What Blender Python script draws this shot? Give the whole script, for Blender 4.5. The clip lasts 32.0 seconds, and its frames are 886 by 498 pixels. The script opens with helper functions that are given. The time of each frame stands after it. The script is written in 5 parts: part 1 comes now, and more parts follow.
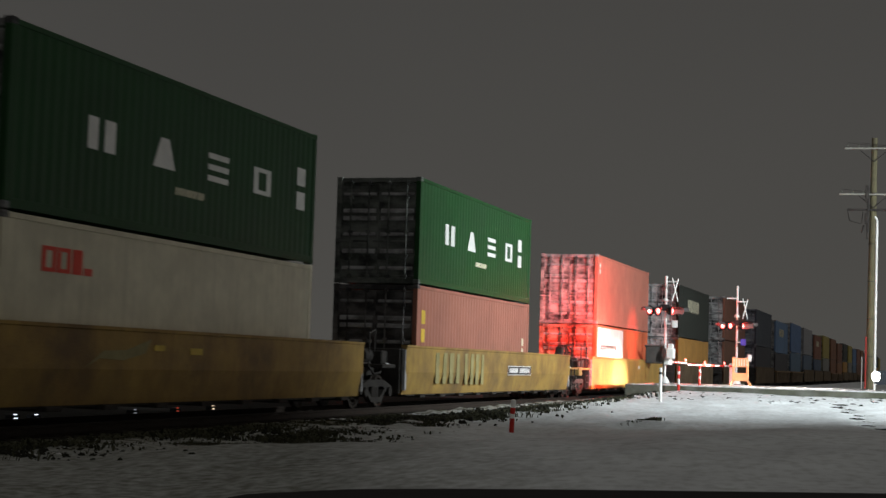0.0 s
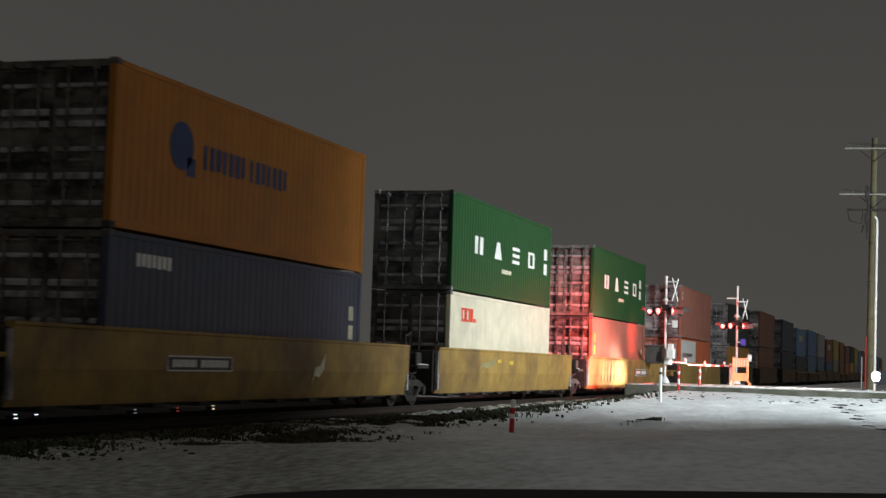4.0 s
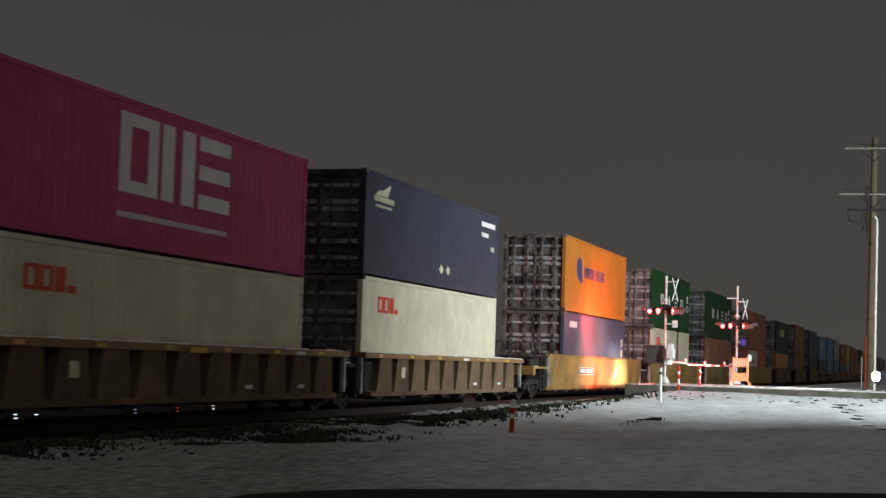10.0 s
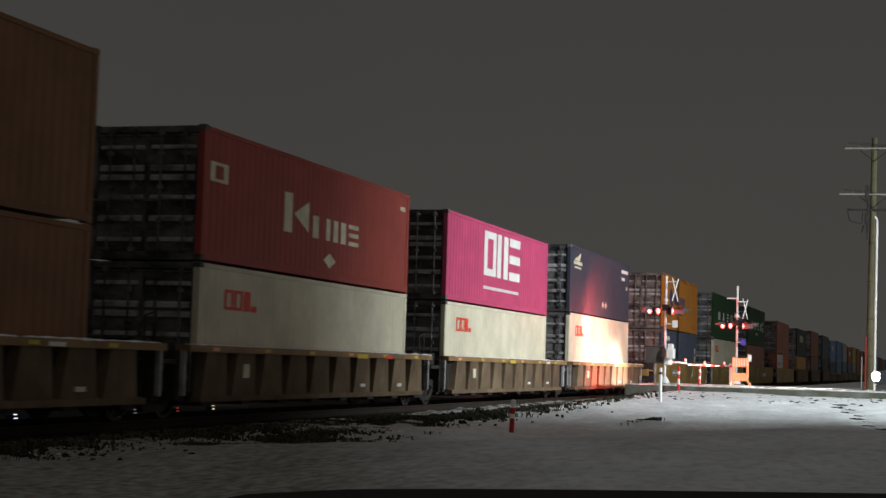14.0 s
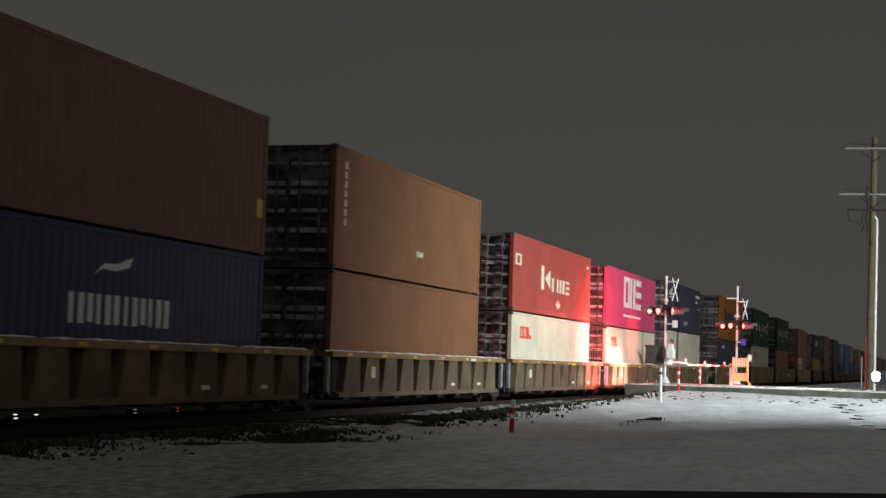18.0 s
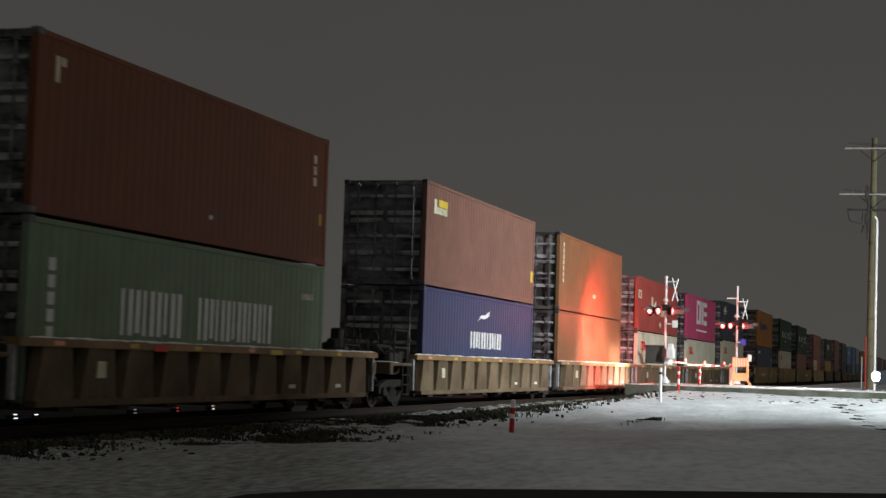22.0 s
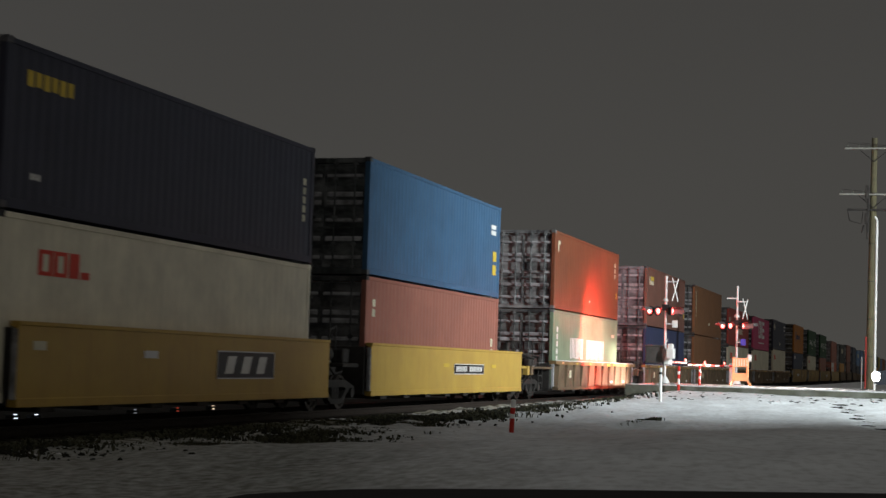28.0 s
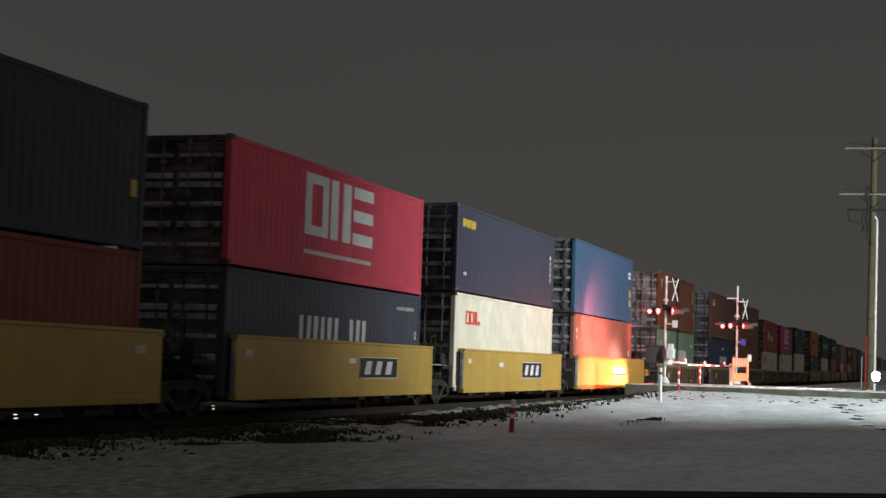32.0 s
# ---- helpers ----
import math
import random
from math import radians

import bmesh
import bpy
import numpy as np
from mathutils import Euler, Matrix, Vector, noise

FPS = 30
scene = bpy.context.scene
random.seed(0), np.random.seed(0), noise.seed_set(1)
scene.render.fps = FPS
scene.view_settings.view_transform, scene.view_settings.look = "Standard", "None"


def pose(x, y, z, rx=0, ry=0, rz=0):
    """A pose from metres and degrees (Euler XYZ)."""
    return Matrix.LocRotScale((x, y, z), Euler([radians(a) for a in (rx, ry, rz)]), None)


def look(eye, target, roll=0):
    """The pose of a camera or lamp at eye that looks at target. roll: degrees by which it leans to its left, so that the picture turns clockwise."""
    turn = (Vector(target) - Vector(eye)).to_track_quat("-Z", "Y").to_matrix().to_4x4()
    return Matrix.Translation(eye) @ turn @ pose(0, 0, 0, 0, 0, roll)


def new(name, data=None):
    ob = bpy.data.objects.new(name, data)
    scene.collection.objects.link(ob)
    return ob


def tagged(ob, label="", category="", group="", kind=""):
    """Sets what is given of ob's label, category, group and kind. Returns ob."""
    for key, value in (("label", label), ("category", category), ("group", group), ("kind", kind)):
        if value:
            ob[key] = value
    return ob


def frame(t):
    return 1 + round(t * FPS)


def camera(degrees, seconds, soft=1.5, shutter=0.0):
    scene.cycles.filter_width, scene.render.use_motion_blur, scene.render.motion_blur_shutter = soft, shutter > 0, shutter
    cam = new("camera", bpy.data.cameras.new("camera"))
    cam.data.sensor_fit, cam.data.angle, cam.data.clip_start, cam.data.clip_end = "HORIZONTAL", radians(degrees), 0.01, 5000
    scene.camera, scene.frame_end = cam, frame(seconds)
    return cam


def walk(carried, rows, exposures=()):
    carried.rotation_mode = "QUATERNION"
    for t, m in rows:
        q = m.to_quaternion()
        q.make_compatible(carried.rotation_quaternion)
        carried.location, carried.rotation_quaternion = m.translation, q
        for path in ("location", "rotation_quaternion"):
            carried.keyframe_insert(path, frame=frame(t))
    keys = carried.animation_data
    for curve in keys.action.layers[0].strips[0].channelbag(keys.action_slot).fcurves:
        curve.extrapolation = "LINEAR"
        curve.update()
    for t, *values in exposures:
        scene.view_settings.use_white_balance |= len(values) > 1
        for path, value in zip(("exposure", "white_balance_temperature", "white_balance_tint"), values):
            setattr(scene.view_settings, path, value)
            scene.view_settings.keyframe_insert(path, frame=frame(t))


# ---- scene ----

# ---------------------------------------------------------------- camera
# x runs along the track in the direction of travel, y across it, z = 0 is the rail head
cam = camera(31.75, 32.0, soft=1.5, shutter=0.6)
EYE = Vector((0, 0, 1.2))
# the film camera's own exposure drifts a little
EXPOSURE = [(0.0, 0.26), (3.0, 0.22), (6.0, 0.05), (9.0, 0.03), (13.0, -0.05), (19.0, 0.07), (23.0, 0.23), (25.0, 0.24), (28.0, 0.12), (30.0, 0.03), (32.0, -0.06)]
CAM_POSE = look(EYE, EYE + Vector((0.95143805, 0.29913099, 0.07270693)) * 20, 1.759)
walk(cam, [(0.0, CAM_POSE), (32.0, CAM_POSE)], exposures=EXPOSURE)

# ---------------------------------------------------------------- world and lights
world = bpy.data.worlds.new("night_sky")
scene.world = world
world.use_nodes = True
wn, wl = world.node_tree.nodes, world.node_tree.links
wn.clear()
w_out, w_bg = wn.new("ShaderNodeOutputWorld"), wn.new("ShaderNodeBackground")
w_tc, w_sep, w_ramp = wn.new("ShaderNodeTexCoord"), wn.new("ShaderNodeSeparateXYZ"), wn.new("ShaderNodeValToRGB")
w_noise, w_mix = wn.new("ShaderNodeTexNoise"), wn.new("ShaderNodeMixRGB")
w_ramp.color_ramp.elements[0].position, w_ramp.color_ramp.elements[0].color = 0.0, (0.067, 0.0645, 0.059, 1)
w_ramp.color_ramp.elements[1].position, w_ramp.color_ramp.elements[1].color = 0.42, (0.043, 0.0415, 0.040, 1)
w_top = w_ramp.color_ramp.elements.new(1.0)
w_top.color = (0.125, 0.120, 0.113, 1)  # low cloud overhead carries the lights of the town
w_noise.inputs["Scale"].default_value = 3.0
w_mix.blend_type, w_mix.inputs[0].default_value = "MULTIPLY", 0.18
wl.new(w_tc.outputs["Generated"], w_sep.inputs[0])
wl.new(w_sep.outputs["Z"], w_ramp.inputs[0])
wl.new(w_tc.outputs["Generated"], w_noise.inputs["Vector"])
wl.new(w_ramp.outputs[0], w_mix.inputs[1])
wl.new(w_noise.outputs["Fac"], w_mix.inputs[2])  # thin cloud
w_town, w_add = wn.new("ShaderNodeMapRange"), wn.new("ShaderNodeMixRGB")
w_town.inputs["From Min"].default_value, w_town.inputs["From Max"].default_value = -0.1, -1.0
w_town.inputs["To Min"].default_value, w_town.inputs["To Max"].default_value = 0.0, 1.0
wl.new(w_sep.outputs["Y"], w_town.inputs[0])
w_add.blend_type = "ADD"
w_add.inputs[2].default_value = (0.064, 0.060, 0.050, 1)
wl.new(w_town.outputs[0], w_add.inputs[0])
wl.new(w_mix.outputs[0], w_add.inputs[1])
wl.new(w_add.outputs[0], w_bg.inputs[0])
w_bg.inputs[1].default_value = 1.0
wl.new(w_bg.outputs[0], w_out.inputs[0])


def lamp(name, kind, energy, color, m, size=0.1, spot=None, blend=0.4):
    data = bpy.data.lights.new(name, kind)
    data.energy, data.color, data.shadow_soft_size = energy, color, size
    if spot:
        data.spot_size, data.spot_blend = radians(spot), blend
    ob = new(name, data)
    ob.matrix_world = m
    return ob


# a tall flood lamp added out of view to one side, and the low beams of the car that waits at the crossing
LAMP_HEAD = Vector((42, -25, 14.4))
lamp("unseen_flood_light", "SPOT", 83000, (0.91, 0.985, 1.0), look(LAMP_HEAD, (61.1, 9, -1)), 0.3, 87, 1.0)
lamp("headlight_beam", "SPOT", 36000, (1.0, 0.86, 0.77), look((66.0, 2.45, 1.17), (67.4, 13.0, 0.1)), 0.4, 27, 1.0)
lamp("headlight_beam", "SPOT", 13500, (1.0, 0.84, 0.75), look((67.4, 2.45, 1.17), (63.4, 13.0, -0.4)), 0.4, 48, 1.0)
RED = (1.0, 0.075, 0.055)
lamp("flasher_glow", "SPOT", 3400, RED, look((60.6, 10.95, 3.36), (63.4, 13.1, 1.9)), 0.1, 140, 1.0)
lamp("flasher_glow", "SPOT", 5200, RED, look((60.7, 10.85, 3.46), (60.65, 13.14, 3.0)), 0.05, 21, 1.0)
lamp("flasher_glow", "SPOT", 1500, RED, look((70.2, 9.2, 3.2), (71.4, 13.14, 2.75)), 0.08, 42, 1.0)
# loose red point added between signal and train for the hot spot
lamp("flasher_glow", "POINT", 200, RED, pose(61.2, 11.65, 3.25), 0.1)
lamp("flasher_glow", "POINT", 55, RED, pose(68.8, 9.4, 3.2), 0.09)
lamp("flasher_glow", "SPOT", 650, RED, look((42.7, 20.7, 2.75), (53, 14.3, 1.4)), 0.09, 60, 1.0)
lamp("far_street_glow", "POINT", 60, (1.0, 0.66, 0.28), pose(99.6, 47.6, 4.05), 0.15)

# ---------------------------------------------------------------- materials


def nodes_of(name):
    m = bpy.data.materials.new(name)
    m.use_nodes = True
    return m, m.node_tree.nodes, m.node_tree.links, m.node_tree.nodes["Principled BSDF"]


def surface(name, color, color2=None, scale=4.0, rough=0.6, metal=0.0, bump=0.15, bscale=40.0, dirt=0.0, dirt_color=(0.05, 0.045, 0.04),
            streak=0.0, streak_color=(0.16, 0.07, 0.03), lo=0.35, hi=0.7, dirt_stretch=None, dirt_lo=0.42, dirt_hi=0.66, sheen=0.3):
    """Paint, metal, wood: two tones at a large scale, grain, run-down streaks and blotches of dirt."""
    m, n, l, p = nodes_of(name)
    tc, info, add = n.new("ShaderNodeTexCoord"), n.new("ShaderNodeObjectInfo"), n.new("ShaderNodeVectorMath")
    mul = n.new("ShaderNodeMath")
    mul.operation, mul.inputs[1].default_value = "MULTIPLY", 37.0
    l.new(info.outputs["Random"], mul.inputs[0])
    l.new(tc.outputs["Object"], add.inputs[0])
    l.new(mul.outputs[0], add.inputs[1])

    def blotch(size, detail, low, high, stretch=None):
        nz, rp = n.new("ShaderNodeTexNoise"), n.new("ShaderNodeValToRGB")
        nz.inputs["Scale"].default_value, nz.inputs["Detail"].default_value, nz.inputs["Roughness"].default_value = size, detail, 0.65
        vec = add.outputs[0]
        if stretch:
            mp = n.new("ShaderNodeMapping")
            mp.inputs["Scale"].default_value = stretch
            l.new(vec, mp.inputs[0])
            vec = mp.outputs[0]
        l.new(vec, nz.inputs["Vector"])
        rp.color_ramp.elements[0].position, rp.color_ramp.elements[1].position = low, high
        l.new(nz.outputs["Fac"], rp.inputs[0])
        return rp.outputs[0]

    def mix(a, b, fac, amount=1.0):
        mx = n.new("ShaderNodeMixRGB")
        if amount < 1:
            am = n.new("ShaderNodeMath")
            am.operation, am.inputs[1].default_value = "MULTIPLY", amount
            l.new(fac, am.inputs[0])
            fac = am.outputs[0]
        l.new(fac, mx.inputs[0])
        for k, v in ((1, a), (2, b)):
            if isinstance(v, tuple):
                mx.inputs[k].default_value = (*v, 1)
            else:
                l.new(v, mx.inputs[k])
        return mx.outputs[0]

    c2 = color2 or tuple(v * 0.72 for v in color)
    out = mix(color, c2, blotch(scale, 4, lo, hi))
    if streak:
        out = mix(out, streak_color, blotch(3.0, 5, 0.52, 0.74, (1.6, 1.6, 0.12)), streak)
    if dirt:
        out = mix(out, dirt_color, blotch(scale * 0.45, 6, dirt_lo, dirt_hi, dirt_stretch), dirt)
    l.new(out, p.inputs["Base Color"])
    p.inputs["Roughness"].default_value, p.inputs["Metallic"].default_value = rough, metal
    p.inputs["Specular IOR Level"].default_value = sheen
    if bump:
        nz, bp = n.new("ShaderNodeTexNoise"), n.new("ShaderNodeBump")
        nz.inputs["Scale"].default_value, nz.inputs["Detail"].default_value = bscale, 3
        l.new(add.outputs[0], nz.inputs["Vector"])
        bp.inputs["Strength"].default_value, bp.inputs["Distance"].default_value = bump, 0.02
        l.new(nz.outputs["Fac"], bp.inputs["Height"])
        l.new(bp.outputs[0], p.inputs["Normal"])
    return m


def glow(name, color, strength):
    m, n, l, p = nodes_of(name)
    p.inputs["Base Color"].default_value = (*color, 1)
    p.inputs["Emission Color"].default_value = (*color, 1)
    p.inputs["Emission Strength"].default_value = strength
    return m


def snow_ground():
    """Snow over grass and gravel: the bare patches gather along the track and break through in small clods."""
    m, n, l, p = nodes_of("snow_ground")
    tc, sep = n.new("ShaderNodeTexCoord"), n.new("ShaderNodeSeparateXYZ")
    l.new(tc.outputs["Object"], sep.inputs[0])
    big, fine, clod = n.new("ShaderNodeTexNoise"), n.new("ShaderNodeTexNoise"), n.new("ShaderNodeTexNoise")
    for nz, s, d in ((big, 0.9, 8), (fine, 6.5, 7), (clod, 3.4, 9)):
        nz.inputs["Scale"].default_value, nz.inputs["Detail"].default_value = s, d
        l.new(tc.outputs["Object"], nz.inputs["Vector"])
    near = n.new("ShaderNodeMapRange")
    near.inputs["From Min"].default_value, near.inputs["From Max"].default_value = 9.2, 12.3
    near.inputs["To Min"].default_value, near.inputs["To Max"].default_value = -0.26, 0.34
    shift, reach = n.new("ShaderNodeMapRange"), n.new("ShaderNodeMath")
    shift.inputs["From Min"].default_value, shift.inputs["From Max"].default_value = 30.0, 50.0
    shift.inputs["To Min"].default_value, shift.inputs["To Max"].default_value = -0.9, -2.7
    l.new(sep.outputs["X"], shift.inputs[0])
    l.new(sep.outputs["Y"], reach.inputs[0]), l.new(shift.outputs[0], reach.inputs[1])
    l.new(reach.outputs[0], near.inputs[0])
    far = n.new("ShaderNodeMapRange")
    far.inputs["From Min"].default_value, far.inputs["From Max"].default_value = 17.5, 20.0
    far.inputs["To Min"].default_value, far.inputs["To Max"].default_value = 0.0, -0.5
    l.new(sep.outputs["Y"], far.inputs[0])
    a1, a2, ramp = n.new("ShaderNodeMath"), n.new("ShaderNodeMath"), n.new("ShaderNodeValToRGB")
    l.new(clod.outputs["Fac"], a1.inputs[0]), l.new(near.outputs[0], a1.inputs[1])
    l.new(a1.outputs[0], a2.inputs[0]), l.new(far.outputs[0], a2.inputs[1])
    ramp.color_ramp.elements[0].position, ramp.color_ramp.elements[1].position = 0.52, 0.60
    l.new(a2.outputs[0], ramp.inputs[0])
    tone, bare, mx = n.new("ShaderNodeValToRGB"), n.new("ShaderNodeValToRGB"), n.new("ShaderNodeMixRGB")
    tone.color_ramp.elements[0].color, tone.color_ramp.elements[1].color = (0.70, 0.73, 0.75, 1), (0.84, 0.88, 0.90, 1)
    tone.color_ramp.elements[0].position, tone.color_ramp.elements[1].position = 0.35, 0.62
    bare.color_ramp.elements[0].color, bare.color_ramp.elements[1].color = (0.035, 0.038, 0.022, 1), (0.11, 0.10, 0.07, 1)
    l.new(big.outputs["Fac"], tone.inputs[0]), l.new(fine.outputs["Fac"], bare.inputs[0])
    l.new(ramp.outputs[0], mx.inputs[0]), l.new(tone.outputs[0], mx.inputs[1]), l.new(bare.outputs[0], mx.inputs[2])
    # stubble where the snow is thin, and the dimmer light on the near left snow
    thin, a3, tr, half, mx2 = n.new("ShaderNodeMapRange"), n.new("ShaderNodeMath"), n.new("ShaderNodeValToRGB"), n.new("ShaderNodeMath"), n.new("ShaderNodeMixRGB")
    thin.inputs["From Min"].default_value, thin.inputs["From Max"].default_value = 9.4, 12.4
    thin.inputs["To Min"].default_value, thin.inputs["To Max"].default_value = -0.33, 0.25
    near_dim, lean = n.new("ShaderNodeMapRange"), n.new("ShaderNodeMath")
    near_dim.inputs["From Min"].default_value, near_dim.inputs["From Max"].default_value = 31.0, 13.0
    near_dim.inputs["To Min"].default_value, near_dim.inputs["To Max"].default_value = 0.0, 7.0
    l.new(sep.outputs["X"], near_dim.inputs[0])
    l.new(sep.outputs["Y"], lean.inputs[0]), l.new(near_dim.outputs[0], lean.inputs[1])
    l.new(lean.outputs[0], thin.inputs[0])
    l.new(fine.outputs["Fac"], a3.inputs[0]), l.new(thin.outputs[0], a3.inputs[1])
    tr.color_ramp.elements[0].position, tr.color_ramp.elements[1].position = 0.12, 0.95
    l.new(a3.outputs[0], tr.inputs[0])
    half.operation, half.inputs[1].default_value = "MULTIPLY", 0.95
    l.new(tr.outputs[0], half.inputs[0]), l.new(half.outputs[0], mx2.inputs[0])
    l.new(mx.outputs[0], mx2.inputs[1])
    mx2.inputs[2].default_value = (0.10, 0.105, 0.072, 1)
    l.new(mx2.outputs[0], p.inputs["Base Color"])
    p.inputs["Roughness"].default_value = 0.75
    bp = n.new("ShaderNodeBump")
    bp.inputs["Strength"].default_value, bp.inputs["Distance"].default_value = 0.10, 0.06
    l.new(clod.outputs["Fac"], bp.inputs["Height"]), l.new(bp.outputs[0], p.inputs["Normal"])
    return m


def retro(name):
    """White beaded tape."""
    m, n, l, p = nodes_of(name)
    p.inputs["Base Color"].default_value = (0.94, 0.94, 0.94, 1)
    p.inputs["Roughness"].default_value, p.inputs["Sheen Weight"].default_value = 0.9, 0.6
    return m


M = {}


def paint(color, dirt=0.3, streak=0.25):
    key = ("paint", color, dirt, streak)
    if key not in M:
        M[key] = surface("container_paint", color, tuple(v * 0.8 for v in color), 1.3, 0.55, 0, 0.12, 60, dirt, tuple(0.45 * v + 0.02 for v in color), streak, tuple(0.55 * v + 0.012 for v in color), sheen=0.16)
    return M[key]


def grimy_shaded(color):
    """Doors and ends: the same paint under road salt and soot, darkened for their shaded side."""
    key = ("grimy_shaded", color)
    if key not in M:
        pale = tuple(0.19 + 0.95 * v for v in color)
        M[key] = surface("grimy_shaded_paint", tuple(0.6 * v + 0.02 for v in color), (0.03, 0.031, 0.034), 1.8, 0.7, 0, 0.3, 25, 0.75, pale, 0.25, pale, 0.36, 0.6, (0.8, 0.9, 2.4), 0.43, 0.66, 0.15)
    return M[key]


FROST = surface("frosted_steel", (0.46, 0.46, 0.48), (0.15, 0.15, 0.15), 2.0, 0.8, 0, 0.3, 25, 0.3, (0.06, 0.06, 0.06), 0, (0, 0, 0), 0.40, 0.66)
SNOW = snow_ground()
SNOW_PATCH = surface("packed_snow", (0.80, 0.81, 0.83), (0.70, 0.71, 0.73), 3, 0.8, 0, 0.4, 12)
BALLAST = surface("ballast", (0.03, 0.029, 0.026), (0.015, 0.015, 0.013), 9, 0.95, 0, 0.8, 14, 0.1, (0.08, 0.08, 0.08), sheen=0.1)
STONE = surface("ballast_stone", (0.034, 0.034, 0.026), (0.016, 0.016, 0.012), 2, 0.95, 0, 0.3, 30, sheen=0.1)
TIE = surface("creosoted_wood", (0.032, 0.025, 0.018), None, 5, 0.9, 0, 0.5, 30)
STEEL = surface("rail_steel", (0.04, 0.03, 0.024), (0.025, 0.018, 0.014), 8, 0.7, 0.3, 0.2, 50)
SHINY = surface("worn_rail_top", (0.10, 0.09, 0.085), (0.05, 0.042, 0.04), 8, 0.5, 0.8, 0.1, 80)
BLACK_STEEL = surface("sooty_shaded_steel", (0.03, 0.027, 0.025), (0.018, 0.016, 0.015), 5, 0.75, 0.1, 0.3, 30, 0.3, (0.09, 0.08, 0.07))
WHEEL = surface("wheel_steel", (0.06, 0.05, 0.045), (0.03, 0.025, 0.02), 6, 0.5, 0.6, 0.2, 40)
YELLOW = surface("car_yellow", (0.44, 0.29, 0.07), (0.30, 0.19, 0.05), 0.8, 0.55, 0, 0.2, 30, 0.45, (0.12, 0.085, 0.045), 0.5, (0.14, 0.075, 0.03))
YELLOW_OLD = surface("car_yellow_rusty", (0.39, 0.255, 0.065), (0.23, 0.14, 0.045), 1.1, 0.65, 0, 0.3, 25, 0.65, (0.085, 0.055, 0.036), 0.3, (0.12, 0.06, 0.03))
YELLOW_NEW = surface("car_yellow_clean", (0.53, 0.352, 0.073), (0.45, 0.285, 0.062), 0.7, 0.5, 0, 0.1, 30, 0.2, (0.20, 0.13, 0.05), 0.2, (0.2, 0.11, 0.04))
BROWN = surface("car_brown", (0.215, 0.158, 0.10), (0.12, 0.084, 0.054), 0.9, 0.75, 0, 0.25, 25, 0.5, (0.05, 0.035, 0.027), 0.5, (0.075, 0.045, 0.03), sheen=0.15)
BROWN_TOP = surface("car_chord_yellow", (0.34, 0.21, 0.085), (0.20, 0.115, 0.055), 1.2, 0.6, 0, 0.25, 25, 0.45, (0.10, 0.07, 0.04))
WHITE = surface("white_marking", (0.78, 0.78, 0.76), (0.66, 0.66, 0.64), 2.5, 0.55, 0, 0.05, 40, 0.15, (0.3, 0.29, 0.27))
CREAM = surface("cream_marking", (0.78, 0.74, 0.55), None, 2.5, 0.6, 0, 0.05, 40, 0.3)
RED_MARK = surface("red_marking", (0.72, 0.06, 0.03), (0.6, 0.05, 0.03), 2.5, 0.55, 0, 0.05, 40)
BLUE_MARK = surface("blue_marking", (0.03, 0.055, 0.16), None, 2.5, 0.6, 0, 0.05, 40)
YELLOW_MARK = surface("yellow_marking", (0.70, 0.50, 0.06), None, 2.5, 0.5, 0, 0.05, 40)
BLACK_MARK = surface("black_plate", (0.02, 0.02, 0.02), None, 2.5, 0.5, 0, 0.05, 40)
FADED_MARK = surface("faded_spray", (0.22, 0.20, 0.09), (0.33, 0.29, 0.14), 2.5, 0.7, 0, 0.05, 40)
GALV = surface("galvanised_steel", (0.72, 0.72, 0.71), (0.60, 0.60, 0.60), 5, 0.5, 0.05, 0.1, 60)
WHITE_PAINT = surface("white_paint", (0.80, 0.80, 0.78), (0.72, 0.72, 0.70), 4, 0.5, 0, 0.05, 60)
BLACK_PAINT = surface("black_paint", (0.02, 0.02, 0.022), None, 4, 0.5, 0, 0.05, 60)
DARK_BOX = surface("dark_machine_paint", (0.085, 0.08, 0.075), None, 4, 0.6, 0, 0.1, 60)
GREY_BOX = surface("grey_cabinet_paint", (0.26, 0.25, 0.24), None, 4, 0.55, 0, 0.1, 60)
POST_RED = surface("red_reflective", (0.62, 0.035, 0.025), None, 4, 0.4, 0, 0.02, 60)
REFLECTOR = retro("reflective_tape")
ORANGE = surface("orange_plastic", (0.82, 0.40, 0.20), (0.74, 0.32, 0.15), 3, 0.45, 0, 0.05, 40)
BLUE_SIGN = surface("blue_sign", (0.05, 0.07, 0.45), None, 4, 0.4, 0, 0.02, 60)
ROAD = surface("snowy_asphalt", (0.55, 0.56, 0.57), (0.10, 0.10, 0.10), 0.6, 0.85, 0, 0.4, 12)
BANK = surface("frozen_road_bank", (0.10, 0.105, 0.075), (0.055, 0.058, 0.04), 1.6, 0.9, 0, 0.6, 8, 0.15, (0.6, 0.6, 0.6))
ARM_WOOD = surface("weathered_crossarm", (0.30, 0.30, 0.27), (0.19, 0.19, 0.16), 3, 0.8, 0, 0.3, 30)
POLE_WOOD = surface("pole_wood", (0.13, 0.118, 0.066), (0.07, 0.063, 0.04), 1.5, 0.85, 0, 0.5, 20, 0, (0, 0, 0), 0.5, (0.08, 0.066, 0.045))
INSULATOR = surface("insulator_glass", (0.10, 0.11, 0.09), None, 4, 0.3, 0, 0, 40)
DRY_GRASS = surface("frozen_grass", (0.08, 0.08, 0.048), (0.042, 0.045, 0.026), 3, 0.9, 0, 0, 40)
